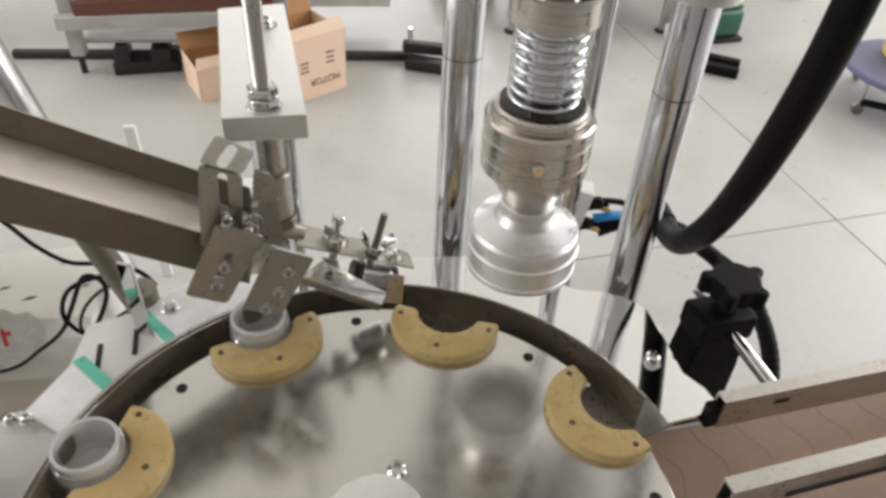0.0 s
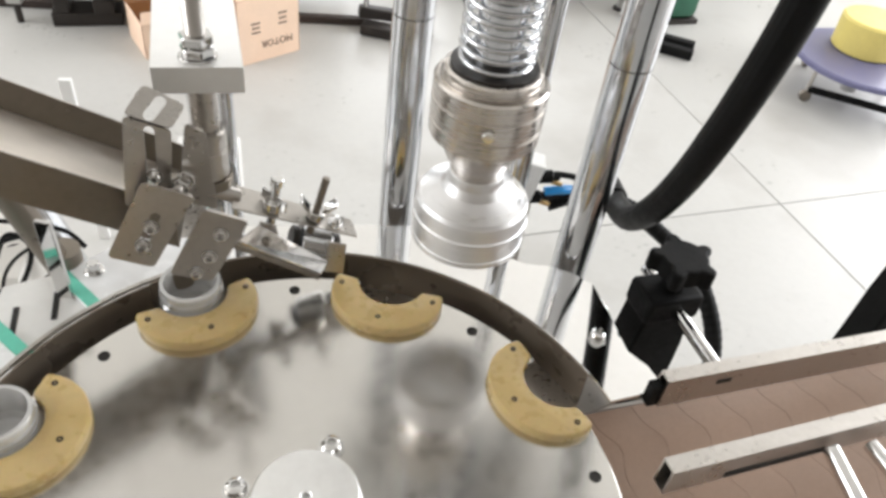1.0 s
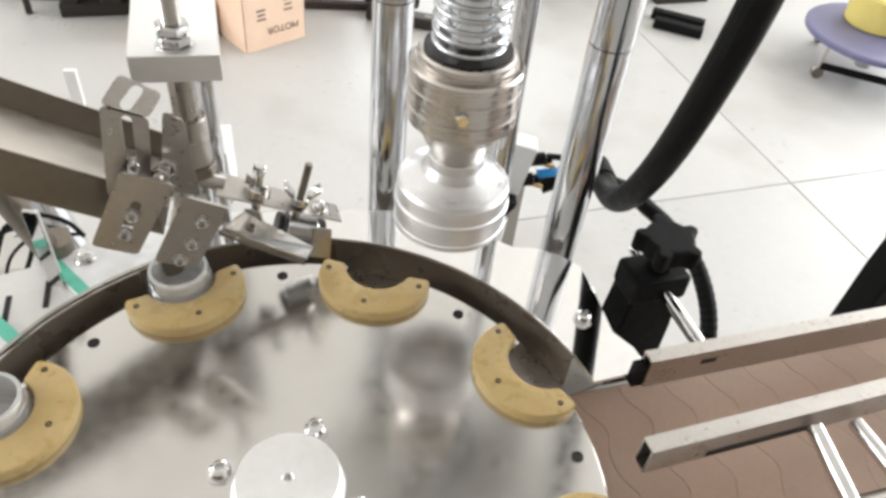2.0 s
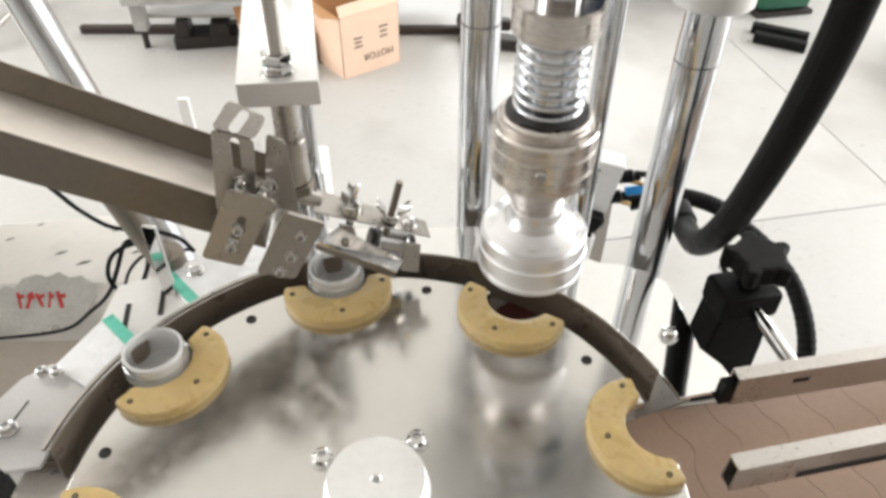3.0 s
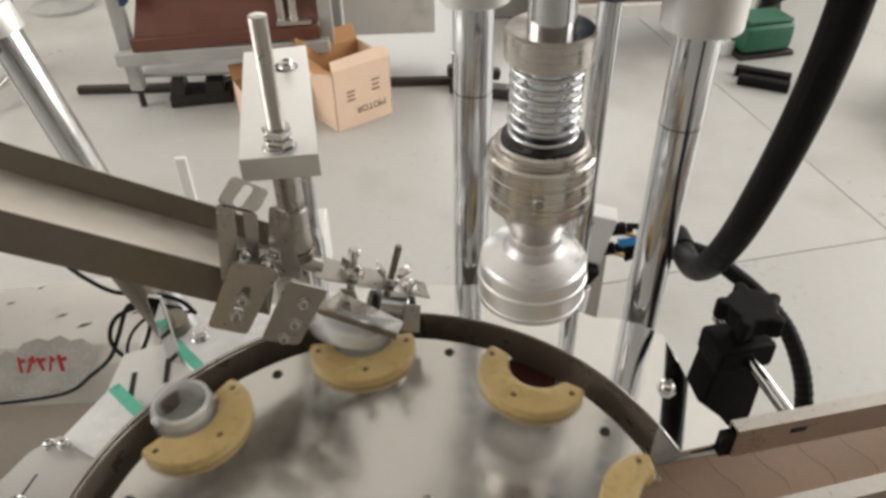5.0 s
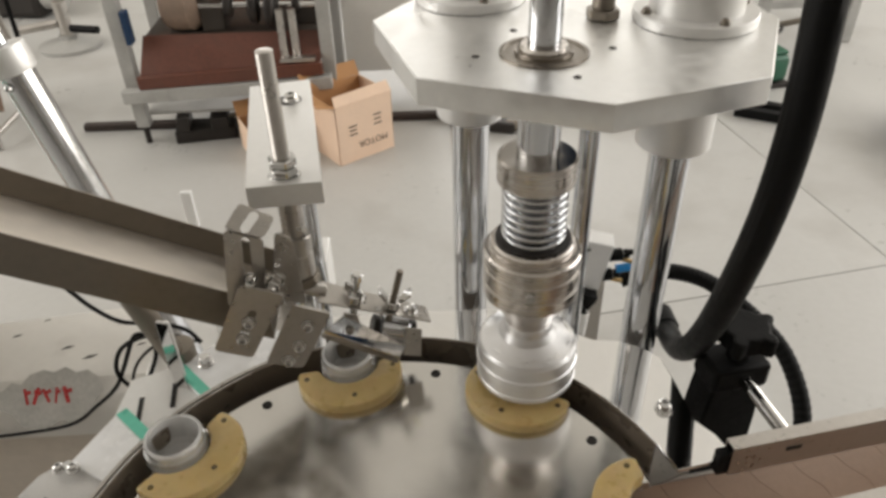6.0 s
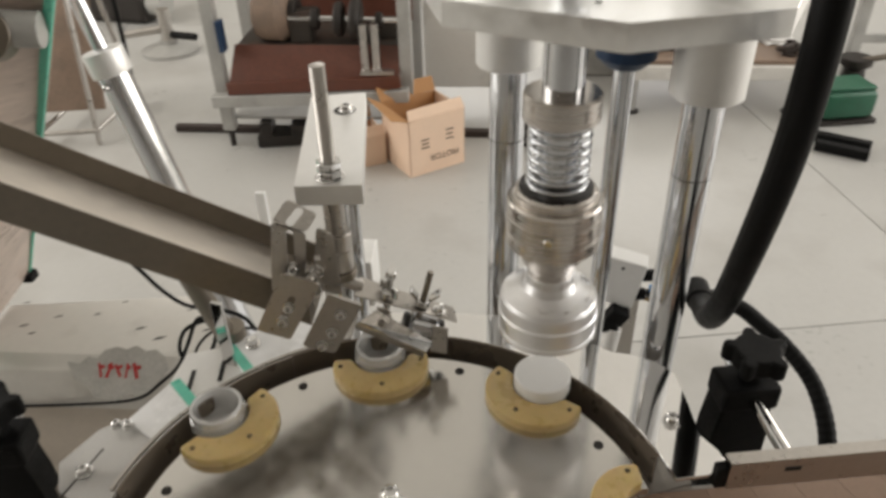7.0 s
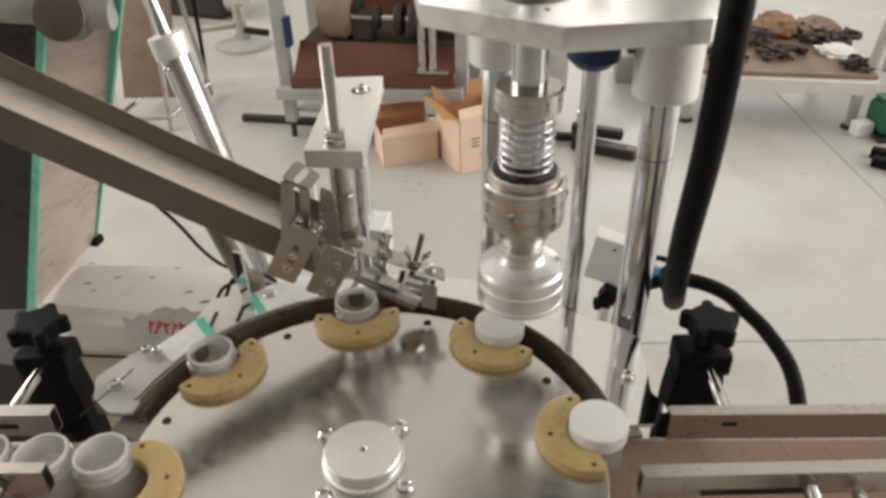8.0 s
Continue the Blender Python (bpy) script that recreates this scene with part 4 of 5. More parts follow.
def channel(s0, s1, w, z, width, height, name, label, th=0.0015, turn=0.0):
    """A square steel tube laid along the conveyor, open at its ends."""
    t = thing(name, tuple(conv((s0 + s1) / 2, w, z - height)), label, "guide rail", group="guide rails of the conveyor")
    M = Matrix.Translation(CREF) @ Matrix.Rotation(radians(CONV), 4, "Z") @ at(s0, w, z - height / 2, 0, 0, turn)
    ln = s1 - s0
    h, b = height / 2, width / 2
    bm = bmesh.new()
    rings = []
    for x in (0, ln):
        rings.append([[bm.verts.new((x, y * k, zz * k2)) for y, zz, k, k2 in ((-b, -h, 1, 1), (b, -h, 1, 1), (b, h, 1, 1), (-b, h, 1, 1))],
                      [bm.verts.new((x, y, zz)) for y, zz in ((-b + th, -h + th), (b - th, -h + th), (b - th, h - th), (-b + th, h - th))]])
    for layer in (0, 1):
        for i in range(4):
            j = (i + 1) % 4
            bm.faces.new((rings[0][layer][i], rings[0][layer][j], rings[1][layer][j], rings[1][layer][i]))
    for x in (0, 1):
        for i in range(4):
            j = (i + 1) % 4
            bm.faces.new((rings[x][0][i], rings[x][0][j], rings[x][1][j], rings[x][1][i]))
    bm.transform(M)
    part("tube", bm, STEEL, t, smooth=0)
    return t, M


def rails():
    far, M = channel(0.0, 0.62, 0.0045, 0.031, 0.011, 0.030, "guide_rail", "long satin steel guide rail behind the conveyor belt")
    part("slot_hole", box(0.013, 0.0006, 0.0045, M @ at(0.052, -0.0058, 0.0035), 0.0002), DARK_HOLE, far)
    part("end_plug", box(0.010, 0.009, 0.022, M @ at(-0.004, 0.0, -0.003), 0.001), BLACK, far, "black plastic end plug")
    near, M2 = channel(-0.040, 0.62, -0.0665, 0.0378, 0.012, 0.0250, "guide_rail", "satin steel guide tube in front of the conveyor belt", turn=1.3)
    part("cross_rod", rod_between(conv(0.092, -0.073, 0.024), conv(0.085, -0.165, 0.006), 0.0062), STEEL_POLISH, near, "round cross rod")
    part("long_slot", box(0.085, 0.0006, 0.006, M2 @ at(0.09, -0.0063, -0.008), 0.0002), DARK_HOLE, near)
    # the infeed side
    far2, M3 = channel(-0.80, -0.548, 0.0105, 0.031, 0.013, 0.026, "guide_rail", "satin steel guide rail of the jar infeed")
    part("slot_hole", box(0.022, 0.0006, 0.006, M3 @ at(0.21, -0.0068, -0.001), 0.0002), DARK_HOLE, far2)
    near2, M4 = channel(-0.80, -0.525, -0.054, 0.031, 0.011, 0.026, "guide_rail", "satin steel guide tube before the waiting jars")
    part("locking_screw", lathe([(0, 0), (0.006, 0), (0.006, 0.004), (0.0085, 0.004), (0.0085, 0.014), (0.006, 0.018), (0, 0.018)], M4 @ facing((0.235, -0.006, 0.0), (0.3, -1, 0.3)), 16), STEEL_DARK, near2)


rails()


def star_knob(m, r=0.020, h=0.018):
    """A five-lobed clamping knob on a stem; its base is at the origin of m."""
    pts = []
    for i in range(60):
        a = 2 * math.pi * i / 60
        q = 0.72 + 0.28 * max(0.0, math.cos(5 * a)) ** 0.6
        pts.append((r * q * math.cos(a), r * q * math.sin(a)))
    top = slab(pts, 0.018, 0.018 + h * 0.75, 0.0025)
    stem = lathe([(0, 0), (0.0105, 0), (0.0095, 0.010), (0.0090, 0.019), (0, 0.019)], None, 24)
    bm = join(top, stem)
    bm.transform(m)
    return bm


def rail_bracket(s, w, turn, name_label, rod_to, zc=0.018):
    """A black bracket with a star knob; a round rod at height zc runs from its head block to the guide rail."""
    b = thing("rail_bracket", tuple(conv(s, w, -0.125)), name_label, "bracket", group="black rail brackets")
    M = Matrix.Translation(conv(s, w, 0)) @ Matrix.Rotation(radians(CONV + turn), 4, "Z")
    prof = [(-0.030, -0.125), (0.026, -0.125), (0.025, -0.03), (0.021, zc - 0.010), (-0.024, zc - 0.010), (-0.028, -0.03)]
    body = slab(prof, -0.016, 0.016, 0.002)
    body.transform(M @ Matrix.Rotation(radians(90), 4, "X"))
    part("body", body, BLACK, b, "black nylon bracket")
    part("head_block", box(0.052, 0.036, 0.026, M @ at(0, 0, zc), 0.004), BLACK, b)
    part("knob", star_knob(M @ at(0.003, 0, zc + 0.011, 0, 0, 12), 0.0285, 0.024), BLACK, b, "black star knob")
    far_side = 1 if w > 0 else -1
    part("cross_rod", rod_between(conv(s + 0.002, w + 0.036 * far_side, zc), conv(s + 0.002, rod_to, zc), 0.0058), STEEL_POLISH, b, "round steel cross rod")
    inner = 0.026 if w > 0 else -0.114
    part("mount_bar", box(0.022, abs(w - inner), 0.010, Matrix.Translation(conv(s, (w + inner) / 2, -0.080)) @ Matrix.Rotation(radians(CONV), 4, "Z"), 0.001), STEEL_DARK, b, "flat steel mounting bar")
    return b


rail_bracket(0.0525, 0.0905, 0, "black nylon rail bracket with a star knob behind the belt", 0.0105)
rail_bracket(0.345, 0.0905, 0, "black nylon rail bracket on the outfeed conveyor", 0.0105)
rail_bracket(0.128, -0.160, 180, "black nylon rail bracket before the belt", -0.074)
rail_bracket(-0.595, 0.097, 0, "black nylon rail bracket with a star knob at the jar infeed", 0.0175)


def glass_strip():
    g = thing("acrylic_guard", tuple(conv(0.15, -0.10, -0.06)), "clear acrylic guard with a green cut edge under the conveyor", "guard sheet", group="acrylic guards beside the dial")
    M = Matrix.Translation(CREF) @ Matrix.Rotation(radians(CONV), 4, "Z")
    part("sheet", box(0.34, 0.10, 0.004, M @ at(0.20, -0.168, -0.058), 0.0004), ACRYLIC, g)
    part("green_edge", box(0.34, 0.003, 0.006, M @ at(0.20, -0.1165, -0.058), 0.0003), GREEN_EDGE, g)


glass_strip()

# ---------------------------------------------------------------- hoses, valve


def hoses():
    pts = [(0.268, 0.139, 0.545), (0.262, 0.118, 0.43), (0.256, 0.100, 0.354), (0.254, 0.090, 0.278), (0.255, 0.099, 0.201), (0.256, 0.126, 0.107), (0.263, 0.164, 0.038), (0.2730, 0.2080, -0.0120), (0.2790, 0.2420, -0.0340), (0.2815, 0.2840, -0.0400)]
    h = thing("air_hose", (0.272, 0.188, 0.0), "thick black air hose hanging from the capping head", "hose")
    part("tube", tube(pts, 0.0112, 18, 12), HOSE, h)
    part("end_cuff", rod_between((0.2808, 0.266, -0.0388), (0.2818, 0.292, -0.0402), 0.0132), BLACK, h, "short black rubber cuff")
    part("top_cuff", rod(0.0145, 0.525, 0.555, at(0.268, 0.139, 0), 20), BLACK, h)
    HEAD_PARTS["hose"] = h
    pts = [(0.275, 0.405, -0.075), (0.305, 0.402, -0.062), (0.340, 0.394, -0.060), (0.372, 0.383, -0.067), (0.395, 0.370, -0.081), (0.420, 0.348, -0.096), (0.443, 0.307, -0.116), (0.449, 0.258, -0.148), (0.436, 0.215, -0.185), (0.416, 0.178, -0.24), (0.40, 0.15, -0.32)]
    solo("ribbed_hose", tube(pts, lambda t: 0.0097 + 0.0003 * math.sin(t * 420), 16, 40), HOSE, "black ribbed cable hose curving down behind the bracket", "hose", base=(0.416, 0.178, -0.24))


hoses()


def valve():
    v = thing("air_valve", (0.245, 0.39, -0.10), "white pneumatic valve block with black fittings and tubes", "valve")
    part("block", box(0.054, 0.026, 0.066, at(0.2245, 0.398, -0.034, 0, 10, -12), 0.002), WHITE_PLASTIC, v)
    for x, z in ((0.226, -0.012), (0.240, -0.042)):
        part("socket", rod(0.0022, 0, 0.001, facing((x, 0.3835, z), (0.2, -1, 0.1)), 12), DARK_HOLE, v)
    for x, z in ((0.255, -0.026), (0.246, -0.054)):
        q = Vector((x, 0.390, z))
        part("fitting", join(rod(0.0075, -0.004, 0.012, facing(q, (1, -0.05, 0.10)), 18), rod(0.0055, 0.012, 0.020, facing(q, (1, -0.05, 0.10)), 18)), BLACK, v, "black push-in fitting")
        part("fitting_collar", rod(0.0060, 0.009, 0.013, facing(q, (1, -0.05, 0.10)), 18), STEEL_POLISH, v)
        part("ferrule", rod(0.0026, 0.012, 0.026, facing(q - Vector((0, -0.002, 0.004)), (1, -0.1, -0.25)), 16), BRASS, v)
    part("blue_tube", tube([(0.262, 0.390, -0.046), (0.280, 0.390, -0.044), (0.298, 0.398, -0.050), (0.306, 0.402, -0.062)], 0.0052, 12), BLUE, v, "blue air tube")
    part("black_tube", tube([(0.270, 0.390, -0.022), (0.292, 0.390, -0.026), (0.304, 0.396, -0.040), (0.312, 0.402, -0.060)], 0.0035, 12), BLACK, v)
    part("clip", box(0.024, 0.018, 0.024, at(0.226, 0.382, -0.080, 10, 25, 0), 0.003), BLACK, v)
    part("clip", rod(0.009, -0.010, 0.010, facing((0.218, 0.380, -0.095), (1, -0.2, 0.3)), 18), BLACK, v)
    part("cylinder", rod_between((0.224, 0.378, -0.098), (0.212, 0.364, -0.175), 0.0095), ALU_PALE, v, "slim aluminium air cylinder")
    part("stand", box(0.02, 0.02, 0.70, at(0.245, 0.41, -0.40), 0.002), STEEL, v)
    part("foot", box(0.06, 0.06, 0.13, at(0.245, 0.41, FLOOR + 0.066), 0.002), STEEL, v)


valve()

# ---------------------------------------------------------------- the machine body behind and its wires


def cream_cabinet():
    c = thing("control_cabinet", (-0.74, 0.70, FLOOR), "low cream painted sheet-metal cabinet with a torn label", "cabinet")
    prof = [(0.60, -0.51), (0.60, -0.46), (0.610, -0.425), (0.635, -0.405), (0.67, -0.40), (0.82, -0.40), (0.82, -0.51)]
    bm = slab([(y, z) for y, z in prof], -0.885, -0.435, 0.003)
    bm.transform(Matrix(((0, 0, 1, 0), (1, 0, 0, 0), (0, 1, 0, 0), (0, 0, 0, 1))))
    for v in bm.verts:      # the back runs a little askew to the front
        if v.co.y > 0.8:
            v.co.y += 0.12 * (v.co.x + 0.435)
    part("body", bm, CREAM_PAINT, c)
    part("recess", box(0.44, 0.14, 0.060, at(-0.660, 0.690, -0.5405)), TAN_BOARD, c, "tan recessed plinth under the body")
    part("lower_panel", box(0.44, 0.19, 0.31, at(-0.655, 0.715, FLOOR + 0.155), 0.003), TAN_BOARD, c, "tan lower panel")
    # Block added beyond the body's left end to fill a dark area.
    part("lower_panel", box(0.50, 0.19, 0.30, at(-1.130, 0.715, FLOOR + 0.150), 0.003), IRON, c, "dark block added left of the body")
    # torn label wraps the rounded front edge
    pts = [(-0.695, 0.004), (-0.672, 0.000), (-0.655, 0.014), (-0.640, 0.010), (-0.625, 0.026), (-0.602, 0.033), (-0.585, 0.028), (-0.566, 0.036), (-0.548, 0.026), (-0.530, 0.030), (-0.514, 0.018), (-0.505, -0.006), (-0.520, -0.022), (-0.531, -0.048), (-0.560, -0.058), (-0.575, -0.052), (-0.600, -0.066), (-0.640, -0.060), (-0.655, -0.040), (-0.680, -0.028)]
    lab = slab(pts, 0, 0.0008)
    M = Matrix.Translation((0, 0.618, -0.4130)) @ Matrix.Rotation(radians(52), 4, "X")
    lab.transform(M)
    label = part("label", lab, TORN, c, "torn grey paper label with red print")
    x = -0.632
    for w, h, k in ((0.010, 0.024, 10), (0.012, 0.026, -18), (0.011, 0.022, 25), (0.008, 0.024, -6), (0.014, 0.026, 14)):
        part("print_bar", box(w * 0.45, h * 1.1, 0.0006, M @ at(x, -0.010, 0.0012, 0, 0, k)), RED_INK, label)
        part("print_bar", box(w, h * 0.25, 0.0006, M @ at(x + 0.003, -0.004, 0.0016, 0, 0, k)), RED_INK, label)
        x += 0.0165
    for x, y, k in ((-0.83, 0.70, 1.0), (-0.80, 0.68, 0.7), (-0.70, 0.74, 0.8), (-0.60, 0.70, 1.1), (-0.66, 0.78, 0.7), (-0.555, 0.672, 1.3), (-0.86, 0.77, 0.8), (-0.775, 0.73, 0.9), (-0.52, 0.76, 0.7), (-0.47, 0.70, 0.9)):
        part("scuff", slab([(x, y), (x + 0.012 * k, y + 0.003 * k), (x + 0.019 * k, y + 0.009 * k), (x + 0.007 * k, y + 0.007 * k)], -0.3998, -0.3994), IRON, c)


cream_cabinet()


def wires():
    solo("black_cable", tube([(-0.395, 0.35, 0.06), (-0.378, 0.40, -0.03), (-0.375, 0.44, -0.10), (-0.35, 0.45, -0.135), (-0.31, 0.45, -0.14), (-0.27, 0.44, -0.145), (-0.25, 0.43, -0.16)], 0.0028, 10), BLACK, "thin black cable looping under the chute", "cable", base=(-0.35, 0.45, -0.14))
    solo("black_cable", tube([(-0.27, 0.44, -0.16), (-0.315, 0.445, -0.155), (-0.365, 0.455, -0.185), (-0.385, 0.46, -0.235), (-0.36, 0.455, -0.262), (-0.325, 0.45, -0.205), (-0.318, 0.448, -0.168), (-0.34, 0.45, -0.16), (-0.372, 0.46, -0.22), (-0.40, 0.47, -0.27), (-0.46, 0.51, -0.345), (-0.555, 0.565, -0.445), (-0.70, 0.592, -0.492), (-0.88, 0.592, -0.505)], 0.0030, 10), BLACK, "coiled black cable running over the cabinet", "cable", base=(-0.38, 0.46, -0.27))
    solo("black_cable", tube([(-0.26, 0.445, -0.17), (-0.31, 0.45, -0.175), (-0.352, 0.46, -0.215), (-0.372, 0.465, -0.262), (-0.35, 0.46, -0.275), (-0.31, 0.45, -0.225), (-0.27, 0.445, -0.205)], 0.0022, 10), BLACK, "black cable loop beside the support pole", "cable", base=(-0.35, 0.46, -0.27))
    solo("hanging_cable", tube([(-1.68, 3.02, 0.25), (-1.675, 3.015, -0.2), (-1.68, 3.01, -0.6), (-1.69, 3.0, -0.876)], 0.011, 8), BLACK, "black cable hanging to the floor", "cable", base=(-1.69, 3.0, FLOOR))


wires()


def infeed_panel():
    """The sloping feeder panel with green edges that stands on the low cabinet."""
    p = thing("feeder_panel", (-0.95, 0.80, -0.40), "brown film-covered feeder panel with green edges", "panel")

    def right(z):
        return Vector((-0.6510 + 0.6260 * z, 0.7090 - 0.410 * z, z))

    def left(z):
        return Vector((-0.7110 + 0.4070 * z, 0.5954 - 0.012 * z, z))
    lo, hi = -0.395, 0.46
    pane = bmesh.new()
    depth = Vector((0.002, 0.0035, 0))
    sheets = []
    for off in (Vector((0, 0, 0)), depth):
        rows = []
        for i in range(13):
            z = lo + (hi - lo) * i / 12
            rows.append([pane.verts.new(left(z).lerp(right(z), j / 8) + off) for j in range(9)])
        for r0, r1 in zip(rows, rows[1:]):
            for j in range(8):
                pane.faces.new((r0[j], r0[j + 1], r1[j + 1], r1[j]))
        sheets.append([r[0] for r in rows] + rows[-1][1:] + [r[-1] for r in rows[-2::-1]] + rows[0][-2:0:-1])
    for i in range(len(sheets[0])):
        j = (i + 1) % len(sheets[0])
        pane.faces.new((sheets[0][i], sheets[0][j], sheets[1][j], sheets[1][i]))
    part("pane", pane, FILM_BROWN, p, "brown film-covered pane", smooth=40)
    side = Vector((0.010, -0.004, 0))
    lift = Vector((0, -0.006, 0.002))
    for f in (left, right):
        part("green_edge", plate_between([f(lo) - side + lift, f(lo) + side + lift, f(hi) + side * 0.8 + lift, f(hi) - side * 0.8 + lift], 0.005), GREEN_EDGE, p, "bright green edge strip")
    off = Vector((-0.34, -0.05, 0))
    part("dark_side", plate_between([left(lo) + off, left(lo) - side * 1.2, left(hi) - side * 1.2, left(hi) + off], 0.004), GLAZING, p, "dark brown glazed side")
    part("cross_bar", rod_between((-0.95, 0.50, 0.255), (-0.52, 0.595, 0.205), 0.024), GREY_PAINT, p, "grey cross bar")
    part("bar_end", rod(0.036, -0.02, 0.03, facing((-0.585, 0.575, 0.205), (0.3, -0.9, 0.3)), 24), STEEL_DARK, p)
    part("foot", box(0.05, 0.03, 0.02, at(right(lo).x, right(lo).y - 0.02, -0.389), 0.004), BLACK, p)


infeed_panel()


def trolley():
    t = thing("steel_trolley", (-1.75, 2.50, FLOOR), "thin silver trolley frame with a leaning brown board", "trolley")
    part("board", plate_between([(-1.92, 2.62, -0.80), (-1.66, 2.66, -0.80), (-1.66, 2.80, -0.25), (-1.92, 2.78, -0.25)], 0.012), BENCH_TOP, t, "brown board")
    for a, b in (((-1.86, 2.42, FLOOR), (-1.93, 2.60, -0.40)), ((-1.62, 2.46, FLOOR), (-1.66, 2.60, -0.30)), ((-1.88, 2.86, FLOOR), (-1.92, 2.79, -0.30)), ((-1.62, 2.90, FLOOR), (-1.64, 2.80, -0.30)),
                 ((-1.86, 2.43, -0.82), (-1.62, 2.47, -0.82)), ((-1.86, 2.43, -0.82), (-1.88, 2.86, -0.82)), ((-1.62, 2.47, -0.82), (-1.62, 2.90, -0.82))):
        part("frame_rod", rod_between(a, b, 0.011), STEEL, t)


trolley()

# ---------------------------------------------------------------- things on the floor behind


def carton(name, a, b, depth, height, label, flaps=True, print_marks=True):
    """An opened cardboard box: a and b are the foot of its front face."""
    a, b = Vector((*a, FLOOR)), Vector((*b, FLOOR))
    d = (b - a).normalized()
    n = Vector((-d.y, d.x, 0))
    c = thing(name, tuple((a + b) / 2 + n * depth / 2), label, "carton", group="cartons on the floor")
    up = Vector((0, 0, height))
    th = 0.005

    def wall(p, q):
        return plate_between([p, q, q + up, p + up], th)
    e, f = b + n * depth, a + n * depth
    part("front", wall(b, a), CARD, c)
    part("side", wall(e, b), CARD, c)
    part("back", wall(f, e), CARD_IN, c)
    part("side", wall(a, f), CARD, c)
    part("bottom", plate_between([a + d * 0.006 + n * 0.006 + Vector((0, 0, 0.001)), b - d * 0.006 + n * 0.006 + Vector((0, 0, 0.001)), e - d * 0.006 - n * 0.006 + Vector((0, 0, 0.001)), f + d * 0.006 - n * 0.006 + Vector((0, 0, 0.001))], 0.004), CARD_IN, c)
    if flaps:
        part("flap", plate_between([a + up, b + up, b + up + n * 0.03 + Vector((0, 0, 0.035)), a + up + n * 0.03 + d * 0.01 + Vector((0, 0, 0.03))], 0.004), CARD, c)
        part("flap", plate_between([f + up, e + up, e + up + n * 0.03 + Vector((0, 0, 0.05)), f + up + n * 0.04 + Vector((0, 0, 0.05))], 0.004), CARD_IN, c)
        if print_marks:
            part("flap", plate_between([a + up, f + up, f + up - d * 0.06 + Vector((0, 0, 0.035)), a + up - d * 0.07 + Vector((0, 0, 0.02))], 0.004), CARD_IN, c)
    if print_marks:
        w = (b - a).length
        for sx, sz, lw, lh in ((0.28, 0.62, 0.035, 0.006), (0.28, 0.55, 0.03, 0.006), (0.28, 0.48, 0.035, 0.006), (0.72, 0.70, 0.035, 0.006), (0.72, 0.62, 0.03, 0.006), (0.72, 0.54, 0.035, 0.006)):
            m = Matrix.Translation(a + d * w * sx + up * sz - n * 0.0012) @ Matrix.Rotation(math.atan2(d.y, d.x), 4, "Z")
            part("print_bar", box(lw, 0.001, lh, m), PRINT, c)
        words = bpy.data.curves.new("lettering", "FONT")
        words.body, words.size, words.align_x, words.extrude = "MOTOR", 0.036, "CENTER", 0.0004
        ob = new("lettering", words)
        bpy.context.view_layer.update()
        me = bpy.data.meshes.new_from_object(ob.evaluated_get(bpy.context.evaluated_depsgraph_get()))
        bpy.data.objects.remove(ob)
        bm = bmesh.new()
        bm.from_mesh(me)
        bm.transform(Matrix.Translation(a + d * w * 0.62 + up * 0.32 - n * 0.0012) @ Matrix.Rotation(math.atan2(d.y, d.x), 4, "Z") @ at(0, 0, 0, 90, 0, 0) @ at(0, 0, 0, 0, 0, 180))
        part("lettering", bm, PRINT, c, smooth=0)
    return c


carton("carton", (-0.240, 2.185), (-0.036, 2.328), 0.22, 0.235, "tall open cardboard carton with printed marks on the floor")
carton("small_carton", (-0.560, 2.215), (-0.349, 2.312), 0.20, 0.125, "small torn cardboard carton on the floor", print_marks=False)


